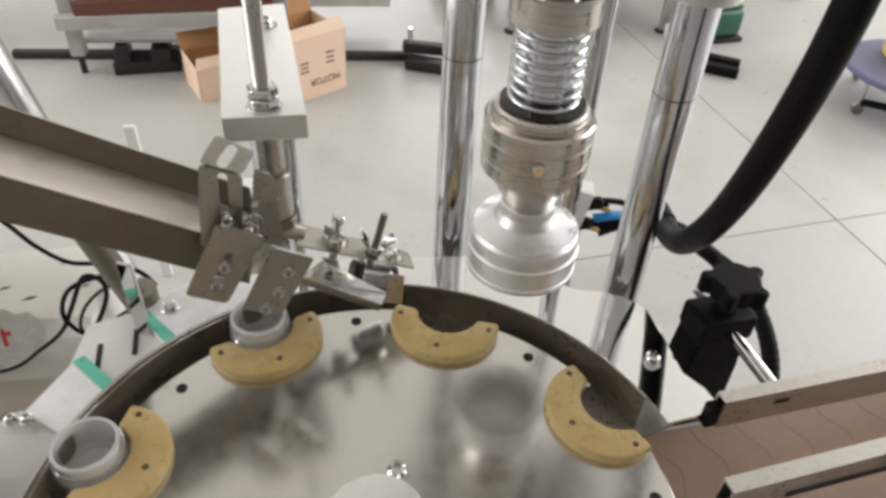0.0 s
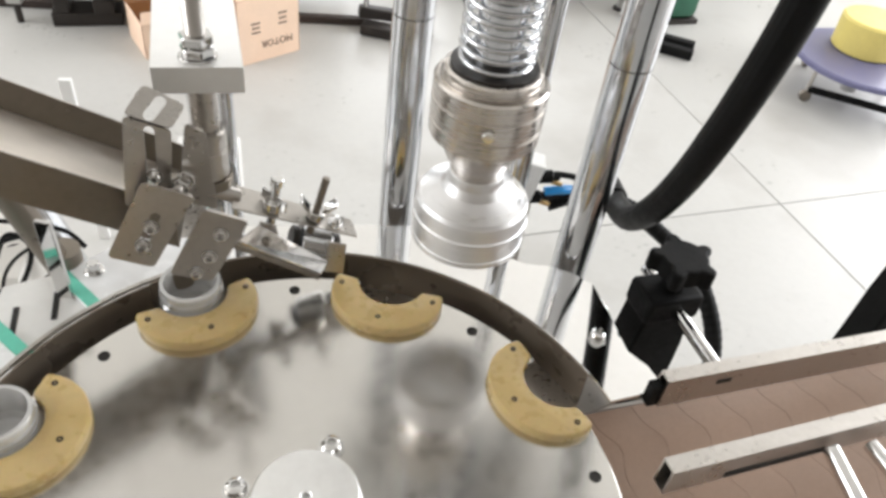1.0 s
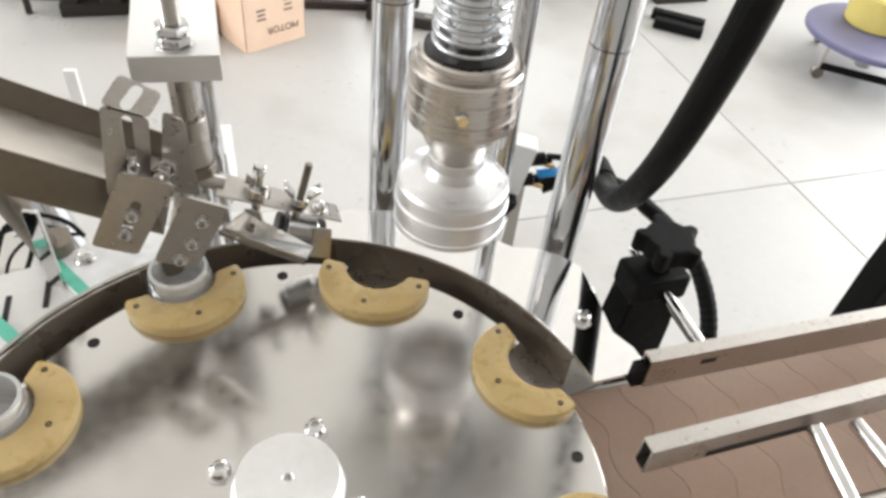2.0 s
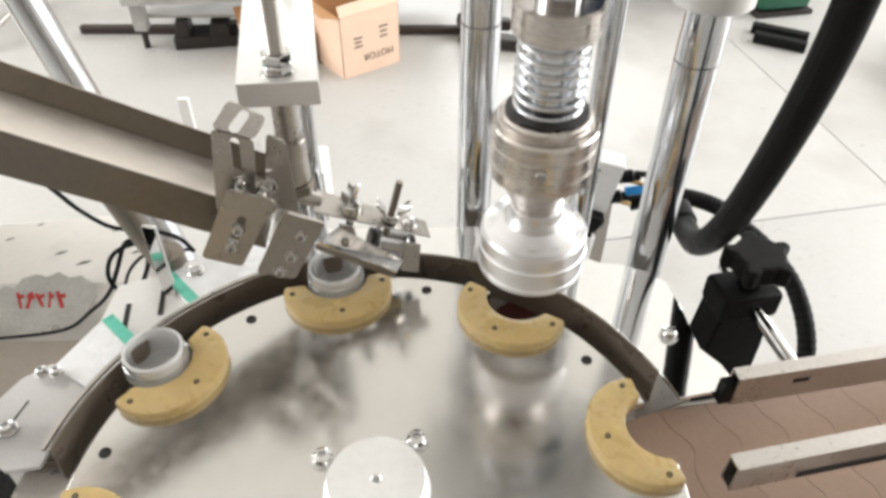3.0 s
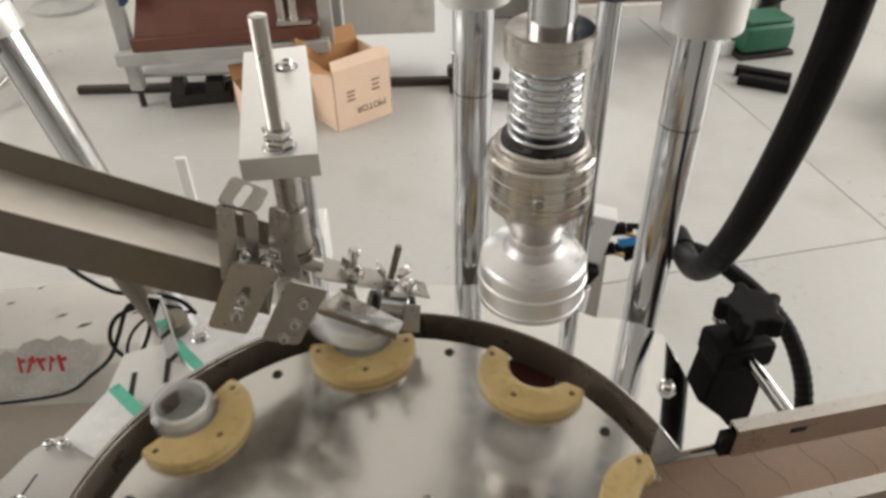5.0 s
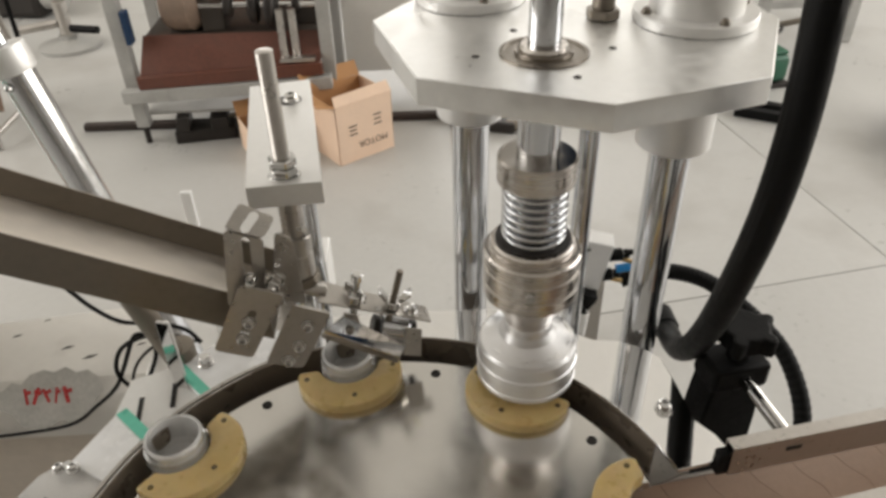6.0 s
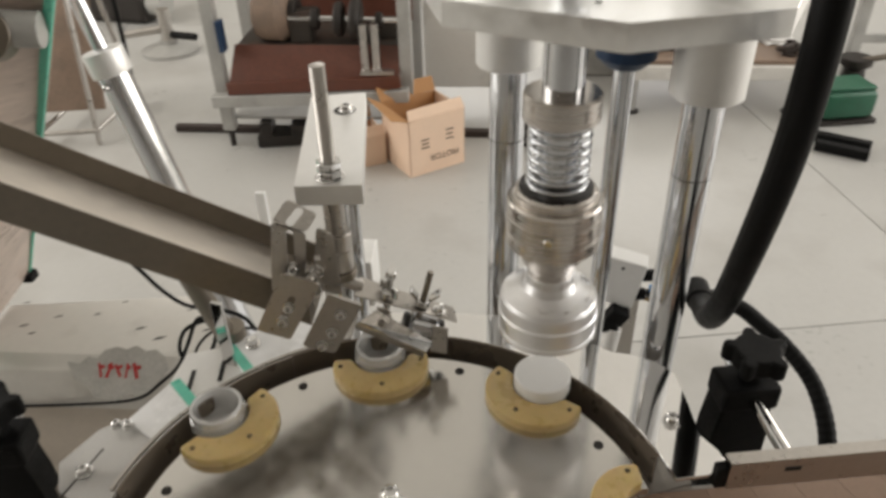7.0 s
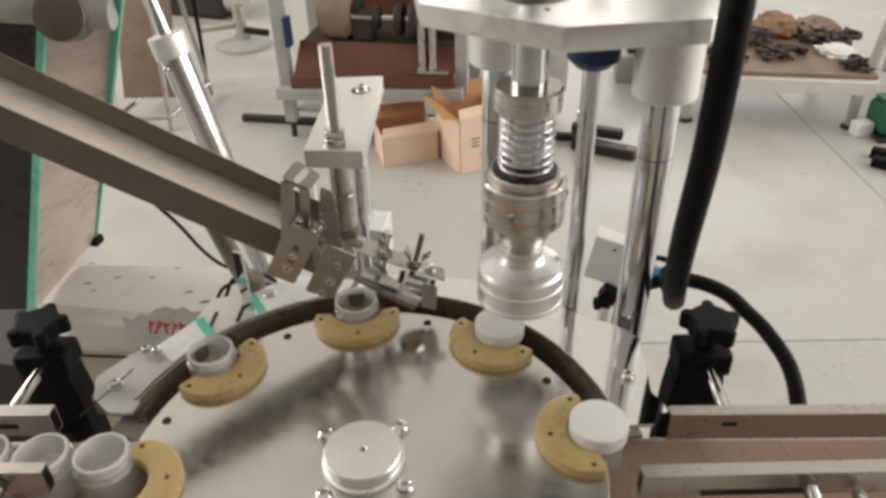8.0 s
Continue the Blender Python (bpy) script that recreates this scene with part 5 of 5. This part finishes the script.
def floor_iron():
    b = solo("iron_bar", join(box(1.56, 0.035, 0.03, at(-0.55, 2.585, FLOOR + 0.016, 0, 0, -1.5), 0.004)), RUSTY_BAR, "long rusty black iron bar on the floor", "bar", base=(-0.55, 2.585, FLOOR))
    v = thing("machine_vise", (-0.80, 2.50, FLOOR), "black oily machine vise on the floor", "vise")
    part("base", box(0.24, 0.10, 0.05, at(-0.80, 2.50, FLOOR + 0.026, 0, 0, 8), 0.006), IRON, v)
    part("jaw", box(0.05, 0.12, 0.06, at(-0.88, 2.50, FLOOR + 0.080, 0, 0, 8), 0.006), IRON, v)
    part("jaw", box(0.07, 0.12, 0.05, at(-0.74, 2.51, FLOOR + 0.075, 0, 0, 8), 0.006), IRON, v)
    part("screw", rod_between((-0.74, 2.51, FLOOR + 0.075), (-0.60, 2.53, FLOOR + 0.090), 0.010), STEEL_DARK, v)
    g = thing("cutting_tool", (0.30, 2.46, FLOOR), "black cast-iron clamp tool lying on the floor", "tool")
    part("arm", box(0.27, 0.07, 0.045, at(0.33, 2.455, FLOOR + 0.024, 0, 0, -20), 0.010), IRON, g)
    part("arm", box(0.22, 0.05, 0.045, at(0.30, 2.54, FLOOR + 0.060, 0, 8, 4), 0.010), IRON, g)
    part("handle", rod_between((0.42, 2.42, FLOOR + 0.028), (0.47, 2.40, FLOOR + 0.028), 0.022), STEEL_DARK, g)
    part("pin", rod(0.010, 0.08, 0.15, at(0.22, 2.53, FLOOR), 14), STEEL_POLISH, g)
    s = thing("steel_jack", (-1.75, 3.65, FLOOR), "small silver adjusting stand on the floor", "stand")
    part("base", lathe([(0, 0), (0.16, 0), (0.16, 0.02), (0.05, 0.05), (0.05, 0.07), (0, 0.07)], at(-1.75, 3.65, FLOOR), 24), GREY_PAINT, s)
    part("column", rod(0.035, 0.07, 0.24, at(-1.75, 3.65, FLOOR), 20), STEEL, s)
    part("knob", rod_between((-1.72, 3.64, FLOOR + 0.10), (-1.57, 3.60, FLOOR + 0.10), 0.02), BLACK, s)
    part("knob", rod_between((-1.78, 3.64, FLOOR + 0.13), (-1.98, 3.60, FLOOR + 0.11), 0.022), STEEL, s)
    r = thing("rubber_blocks", (1.53, 2.48, FLOOR), "pair of black rubber bars on the floor", "rubber bar")
    part("bar", box(0.22, 0.045, 0.04, at(1.50, 2.50, FLOOR + 0.021, 0, 0, -30), 0.006), BLACK, r)
    part("bar", box(0.20, 0.045, 0.04, at(1.47, 2.42, FLOOR + 0.021, 0, 0, -30), 0.006), BLACK, r)
    gb = thing("green_motor", (1.585, 2.79, FLOOR), "dark green painted motor housing on the floor", "motor")
    part("body", box(0.24, 0.18, 0.125, at(1.585, 2.79, FLOOR + 0.0845, 0, 0, 10), 0.030, 3), GREEN_PAINT, gb)
    part("cover", box(0.21, 0.15, 0.016, at(1.585, 2.79, FLOOR + 0.155, 0, 0, 10), 0.006, 2), GREEN_PAINT, gb, "green cover plate")
    part("foot_plate", box(0.26, 0.19, 0.022, at(1.585, 2.79, FLOOR + 0.011, 0, 0, 10), 0.003), IRON, gb)


floor_iron()


def rear_machine():
    """The unfinished machine with a red-brown tray behind the cartons."""
    m = thing("unfinished_machine", (-0.65, 2.75, FLOOR), "unfinished grey machine frame with a red-brown tray", "machine")
    part("tray", plate_between([(-0.985, 2.42, -0.600), (-0.300, 2.42, -0.570), (-0.285, 2.49, -0.455), (-0.955, 2.49, -0.450)], -0.02), RUST, m, "red-brown sheet-metal tray front")
    part("oily_bed", box(0.66, 0.36, 0.03, at(-0.62, 2.67, -0.468), 0.004), OILY, m, "oily dark machine bed")
    part("back_plate", box(0.70, 0.012, 0.50, at(-0.63, 2.865, -0.22), 0.003), RUST, m, "red-brown back plate")
    part("shaft_block", box(0.09, 0.10, 0.12, at(-0.69, 2.56, -0.393), 0.008), OILY, m)
    part("coupling", box(0.11, 0.08, 0.07, at(-0.33, 2.60, -0.418), 0.006), OILY, m)
    part("tray_lip", box(0.70, 0.02, 0.05, at(-0.64, 2.41, -0.590, 0, -2.5, 0), 0.004), RUST, m)
    part("front_rail", box(0.80, 0.05, 0.05, at(-0.66, 2.42, -0.645, 0, -2.0, 0), 0.004), GREY_PAINT, m, "grey square frame rail")
    for x, y in ((-1.03, 2.47), (-0.27, 2.47), (-1.03, 2.90), (-0.27, 2.90)):
        part("leg", box(0.05, 0.05, 1.05, at(x, y, FLOOR + 0.60 if y < 2.6 else FLOOR + 0.60), 0.004), GREY_PAINT, m)
        part("levelling_foot", rod(0.012, 0.0, 0.08, at(x, y, FLOOR), 12), IRON, m)
    part("lower_rail", box(0.74, 0.03, 0.03, at(-0.65, 2.90, FLOOR + 0.20), 0.003), GREY_PAINT, m)
    part("shelf", box(0.72, 0.40, 0.012, at(-0.65, 2.68, FLOOR + 0.12), 0.002), GREY_PAINT, m)
    # shaft with two hand wheels above the tray
    part("drive_shaft", rod_between((-0.80, 2.52, -0.352), (-0.30, 2.52, -0.367), 0.012), STEEL_POLISH, m)
    for x, r, w in ((-0.625, 0.045, 0.035), (-0.530, 0.068, 0.04), (-0.465, 0.082, 0.05), (-0.375, 0.032, 0.03)):
        part("hand_wheel", lathe([(0.012, -w / 2), (r * 0.55, -w / 2), (r * 0.9, -w * 0.4), (r, -w * 0.2), (r, w * 0.2), (r * 0.9, w * 0.4), (r * 0.55, w / 2), (0.012, w / 2)], facing((x, 2.52, -0.357 - 0.03 * (x + 0.64)), (1, 0, -0.03)), 28), IRON, m, "black hand wheel")
    part("gear_housing", lathe([(0, 0), (0.10, 0), (0.11, 0.03), (0.11, 0.10), (0.08, 0.13), (0, 0.13)], facing((-0.86, 2.58, -0.35), (1, -0.1, 0)), 28), BENCH_TOP, m, "tan gear housing")
    part("housing_boss", lathe([(0.03, 0.13), (0.055, 0.13), (0.055, 0.16), (0.03, 0.16)], facing((-0.86, 2.58, -0.35), (1, -0.1, 0)), 24, closed=True), IRON, m)
    for x in (-0.43, -0.385):
        part("guide_rod", rod(0.016, -0.535, -0.36, at(x, 2.45, 0), 16), STEEL, m)
    part("clamp_plate", box(0.13, 0.09, 0.016, at(-0.38, 2.45, -0.540), 0.003), STEEL, m)
    part("blue_plate", box(0.02, 0.05, 0.12, at(-0.985, 2.44, -0.40), 0.002), BLUE_RUBBER, m, "small blue sign plate")
    part("panel", box(0.40, 0.02, 0.55, at(-0.04, 2.92, FLOOR + 0.36), 0.003), CREAM_PAINT, m, "cream side panel")


rear_machine()


def low_bench():
    b = thing("low_bench", (1.15, 3.15, FLOOR), "low white-framed bench with a brown board top", "bench")
    part("board", box(0.80, 0.62, 0.02, at(1.065, 3.16, -0.655), 0.003), BENCH_TOP, b, "worn brown board")
    part("front_rail", box(0.80, 0.04, 0.060, at(1.065, 2.84, -0.696), 0.004), CREAM_PAINT, b, "white frame rail")
    for x in (0.70, 1.40):
        for y in (2.84, 3.44):
            part("leg", box(0.035, 0.035, 0.155, at(x, y, FLOOR + 0.0895), 0.003), GREY_PAINT, b)
            part("levelling_foot", lathe([(0, 0), (0.035, 0), (0.035, 0.008), (0.012, 0.014), (0, 0.014)], at(x, y, FLOOR), 16), IRON, b)
    part("upright", rod_between((1.44, 2.90, -0.68), (1.50, 2.94, -0.20), 0.022), GREY_PAINT, b)
    top = -0.6448

    def heap(name, x, y, r, mat, label, cat, seed, count=9):
        """A heap of bent offcuts, short rods and rings."""
        rnd = random.Random(seed)
        bits = []
        for k in range(count):
            px, py = x + rnd.uniform(-r, r), y + rnd.uniform(-r, r) * 0.7
            z, turn = top + 0.010 + rnd.random() * r * 0.35, rnd.uniform(0, 180)
            if k % 3 == 0:
                bits.append(box(rnd.uniform(0.4, 0.9) * r, 0.02 + rnd.random() * 0.02, 0.016, at(px, py, z, rnd.uniform(-20, 20), rnd.uniform(-12, 12), turn), 0.003, 1))
            elif k % 3 == 1:
                bits.append(rod(0.009, -r * 0.45, r * 0.45, at(px, py, z, 82, 0, turn), 8))
            else:
                q = rnd.uniform(0.25, 0.4) * r
                bits.append(lathe([(q, -0.008), (q, 0.010), (q * 0.6, 0.010), (q * 0.6, -0.008)], at(px, py, z, rnd.uniform(-15, 15), 0, 0), 14, closed=True))
        bits.append(box(r * 1.1, r * 0.7, 0.010, at(x, y, top + 0.005, 0, 0, seed * 20), 0.002, 1))
        solo(name, join(*bits), mat, label, cat, base=(x, y, top))

    def crumple(name, x, y, r, flat, mat, label, cat, seed):
        """Crumpled paper: a dome broken into creased facets."""
        bm = bmesh.new()
        bmesh.ops.create_icosphere(bm, subdivisions=3, radius=r)
        for v in bm.verts:
            p = v.co / r
            crease = abs(noise.noise(p * 2.2 + Vector((seed, 0, 0)))) + 0.5 * abs(noise.noise(p * 5.5 + Vector((0, seed, 0))))
            v.co *= 0.75 + 0.55 * crease
            v.co.z *= flat
        zmin = min(v.co.z for v in bm.verts) * 0.45
        for v in bm.verts:
            v.co.z = max(v.co.z, zmin)
        bm.transform(Matrix.Translation((x, y, top - zmin)))
        solo(name, bm, mat, label, cat, base=(x, y, top))
    heap("metal_scrap", 1.38, 2.93, 0.075, RUSTY_BAR, "dark metal offcuts on the bench edge", "scrap", 3)
    heap("metal_scrap", 1.12, 3.05, 0.085, RUSTY_BAR, "dark metal offcuts on the brown board", "scrap", 5, 12)
    heap("metal_scrap", 0.86, 3.00, 0.080, RUSTY_BAR, "rusty metal offcuts on the brown board", "scrap", 8, 12)
    heap("metal_scrap", 0.98, 3.28, 0.13, RUSTY_BAR, "heap of dark metal offcuts on the brown board", "scrap", 9, 22)
    heap("metal_scrap", 1.37, 3.30, 0.12, RUSTY_BAR, "heap of dark metal offcuts beside paper sacks", "scrap", 12, 22)
    crumple("brown_sack", 1.14, 3.40, 0.11, 0.6, KRAFT, "crumpled orange-brown paper sack on the bench", "sack", 2.0)
    crumple("brown_sack", 1.34, 3.42, 0.11, 0.5, BENCH_TOP, "crumpled brown paper sack on the bench", "sack", 7.0)
    crumple("white_paper", 1.36, 3.12, 0.085, 0.35, PAPER, "crumpled white paper bag on the bench", "paper", 4.0)
    solo("white_block", box(0.075, 0.06, 0.062, at(1.425, 2.765, FLOOR + 0.031, 0, 0, 14), 0.005), WHITE_PLASTIC, "small white plastic block on the floor under the bench", "block", base=(1.425, 2.765, FLOOR))


low_bench()


def far_things():
    m = thing("grey_machine_stand", (1.95, 3.35, FLOOR), "grey steel machine stand with a tan housing", "machine")
    for x, y in ((1.80, 3.25), (2.25, 3.25), (1.80, 3.60), (2.25, 3.60)):
        part("leg", box(0.05, 0.05, 0.62, at(x, y, FLOOR + 0.312), 0.004), GREY_PAINT, m)
    part("top", box(0.55, 0.45, 0.03, at(2.02, 3.42, FLOOR + 0.637), 0.004), GREY_PAINT, m)
    part("rail", box(0.45, 0.03, 0.04, at(2.02, 3.25, FLOOR + 0.20), 0.004), GREY_PAINT, m)
    part("housing", box(0.30, 0.24, 0.20, at(2.02, 3.42, FLOOR + 0.753), 0.02), BENCH_TOP, m, "tan gear housing")
    d = thing("iron_casting", (1.62, 3.22, FLOOR), "dark iron casting on the floor", "casting")
    part("base", lathe([(0, 0), (0.09, 0), (0.10, 0.02), (0.06, 0.05), (0.045, 0.14), (0.07, 0.16), (0.07, 0.19), (0, 0.19)], at(1.72, 3.02, FLOOR), 24), IRON, d)
    part("lever", rod_between((1.72, 3.02, FLOOR + 0.17), (1.86, 2.96, FLOOR + 0.22), 0.014), STEEL_DARK, d)
    w = thing("dark_pump", (-2.35, 4.25, FLOOR), "dark grey pump body on the floor", "pump")
    part("body", box(0.50, 0.26, 0.22, at(-2.30, 4.30, FLOOR + 0.112, 0, 0, -12), 0.04), IRON, w)
    part("flange", rod_between((-2.06, 4.22, FLOOR + 0.12), (-1.96, 4.20, FLOOR + 0.12), 0.08), GREY_PAINT, w)
    c = thing("bench_vise", (0.55, 3.38, FLOOR), "grey bench vise on a small stand", "vise")
    part("stand", box(0.30, 0.25, 0.14, at(0.55, 3.40, FLOOR + 0.071), 0.01), GREY_PAINT, c)
    part("body", box(0.20, 0.10, 0.08, at(0.55, 3.36, FLOOR + 0.181), 0.012), IRON, c)
    part("screw", rod_between((0.55, 3.32, FLOOR + 0.18), (0.57, 3.18, FLOOR + 0.17), 0.014), STEEL, c)


far_things()


def round_stand():
    c = Vector((2.132, 2.129, 0))
    s = thing("round_stand", (c.x, c.y, FLOOR), "low round blue-violet stand on a castor frame", "stand")
    part("disc", lathe([(0, -0.745), (0.258, -0.745), (0.266, -0.740), (0.266, -0.725), (0.258, -0.720), (0, -0.720)], at(c.x, c.y, 0), 64), VIOLET, s)
    part("column", rod(0.03, FLOOR + 0.02, -0.745, at(c.x, c.y, 0), 20), GREY_PAINT, s)
    for k in range(4):
        a = 195 + 90 * k
        e = c + polar(0.235, a)
        part("castor", rod(0.022, -0.010, 0.010, facing((e.x, e.y, FLOOR + 0.0225), polar(1, a + 60)), 18), STEEL_DARK, s)
        part("castor_stem", rod(0.008, FLOOR + 0.03, -0.744, at(e.x, e.y, 0), 12), STEEL, s)
    part("frame_bar", rod_between(c + polar(0.235, 195) + Vector((0, 0, -0.83)), c + polar(0.235, 285) + Vector((0, 0, -0.83)), 0.014), BLACK, s)
    solo("yellow_tub", lathe([(0, -0.7195), (0.12, -0.7195), (0.128, -0.712), (0.132, -0.60), (0.124, -0.59), (0, -0.59)], at(2.17, 2.20, 0), 32), YELLOW, "pale yellow tub on the low stand", "tub", base=(2.17, 2.20, -0.7195))


round_stand()

# ---------------------------------------------------------------- what moves
# the dial's turn from its first dwell, in degrees
TURNS = [(0.0, 15.26), (2.2, 15.26), (2.4, 13.0), (2.6, 8.6), (2.8, 4.4), (3.0, 1.77), (3.15, 0.0), (4.9, 0.0), (5.0, -4.0), (5.1, -13.0), (5.2, -24.0), (5.3, -35.0), (5.4, -43.0), (5.5, -45.0),
         (7.5, -45.0), (7.6, -50.0), (7.7, -59.0), (7.8, -70.0), (7.9, -79.0), (8.0, -83.5)]
LIFTS = [(0.0, 0.078), (2.2, 0.078), (2.6, 0.072), (2.8, 0.062), (3.0, 0.047), (3.2, 0.028), (3.4, 0.011), (3.6, 0.004), (4.3, 0.004), (4.5, 0.016), (4.6, 0.045), (4.7, 0.066), (4.8, 0.078),
         (5.4, 0.078), (5.6, 0.045), (5.8, 0.024), (6.0, 0.008), (6.2, 0.0), (6.6, 0.0), (6.7, 0.002), (6.8, 0.020), (6.9, 0.050), (7.0, 0.072), (7.1, 0.078), (7.7, 0.078), (7.8, 0.077), (7.9, 0.071), (8.0, 0.061)]


def turn_at(t):
    for (t0, a), (t1, b) in zip(TURNS, TURNS[1:]):
        if t0 <= t <= t1:
            return a + (b - a) * (t - t0) / (t1 - t0)
    return TURNS[-1][1]


def motions():
    times = [t for t, a in TURNS]
    walk(DIAL, [(t, pose(0, 0, Z0, 0, 0, a)) for t, a in TURNS])
    base = HEAD.location.copy()
    walk(HEAD, [(t, pose(base.x, base.y, base.z + s, 0, 0, 0)) for t, s in LIFTS])
    hose = HEAD_PARTS["hose"].location.copy()
    walk(HEAD_PARTS["hose"], [(t, pose(hose.x, hose.y, hose.z + s, 0, 0, 0)) for t, s in LIFTS])
    # the spring gives a little while the chuck is down
    for ob, share in [(HEAD_PARTS["chuck"], 0.0)] + HEAD_PARTS["coils"]:
        walk(ob, [(t, pose(0, 0, 0.009 * (1 - share) * max(0.0, 1 - s / 0.03) - 0.004 * (1 - share), 0, 0, 0)) for t, s in LIFTS])

    def on_dial(start, t, z):
        p = polar(PITCH_R, start + turn_at(t))
        return pose(p.x, p.y, Z0 + z, 0, 0, start + turn_at(t))

    for key, start in (("first", STATION), ("second", STATION + STEP), ("third", STATION + 2 * STEP)):
        walk(JARS[key], [(t, on_dial(start, t, -0.0243)) for t in times])

    # jars that wait on the belt and enter a pocket in turn
    def queue(key, pocket, leave, places):
        """places: (seconds, steps back from the dial's entry); from leave on the jar rides in its pocket."""
        rows = []
        entry = polar(PITCH_R, STATION + 2 * STEP)
        for t, back in places:
            p = entry - E1 * 0.0525 * back
            rows.append((t, pose(p.x, p.y, Z0 - 0.0243, 0, 0, 190)))
        rows += [(t, on_dial(pocket, t, -0.0243)) for t in times if t > leave]
        walk(JARS[key], rows)
    queue("fourth", STATION + 3 * STEP, 7.45, [(0.0, 2.0), (2.2, 2.0), (3.1, 1.0), (4.9, 1.0), (5.5, 0.0), (7.5, 0.0)])
    queue("fifth", STATION + 4 * STEP, 9.0, [(0.0, 3.0), (2.2, 3.0), (3.1, 2.0), (4.9, 2.0), (5.5, 1.0), (7.6, 1.0), (8.0, 0.30)])
    queue("sixth", STATION + 5 * STEP, 9.0, [(0.0, 4.0), (2.2, 4.0), (3.1, 3.0), (4.9, 3.0), (5.5, 2.0), (7.6, 2.0), (8.0, 1.30)])
    queue("seventh", STATION + 6 * STEP, 9.0, [(0.0, 5.0), (2.2, 5.0), (3.1, 4.0), (4.9, 4.0), (5.5, 3.0), (7.6, 3.0), (8.0, 2.30)])

    # the caps slide down the chute and drop on the jars as these pass
    tilt = math.degrees(math.atan2(0.65, 1.026))

    def in_chute(s):
        p = Vector((-0.12, 0.187, 0.0985)) + CH * s
        return pose(p.x, p.y, p.z + Z0, 0, tilt, 13)
    mouth = pose(-0.035, 0.205, Z0 + 0.020, 0, 20, 0)
    walk(CAPS["first"], [(0.0, in_chute(0.06)), (4.9, in_chute(0.06)), (5.0, mouth)] + [(t, on_dial(STATION, t, 0.0048)) for t in times if t > 5.05])
    walk(CAPS["second"], [(0.0, in_chute(0.12)), (4.9, in_chute(0.12)), (5.2, in_chute(0.06)), (7.5, in_chute(0.06)), (7.6, mouth)] + [(t, on_dial(STATION + STEP, t, 0.0048)) for t in times if t > 7.65])


motions()
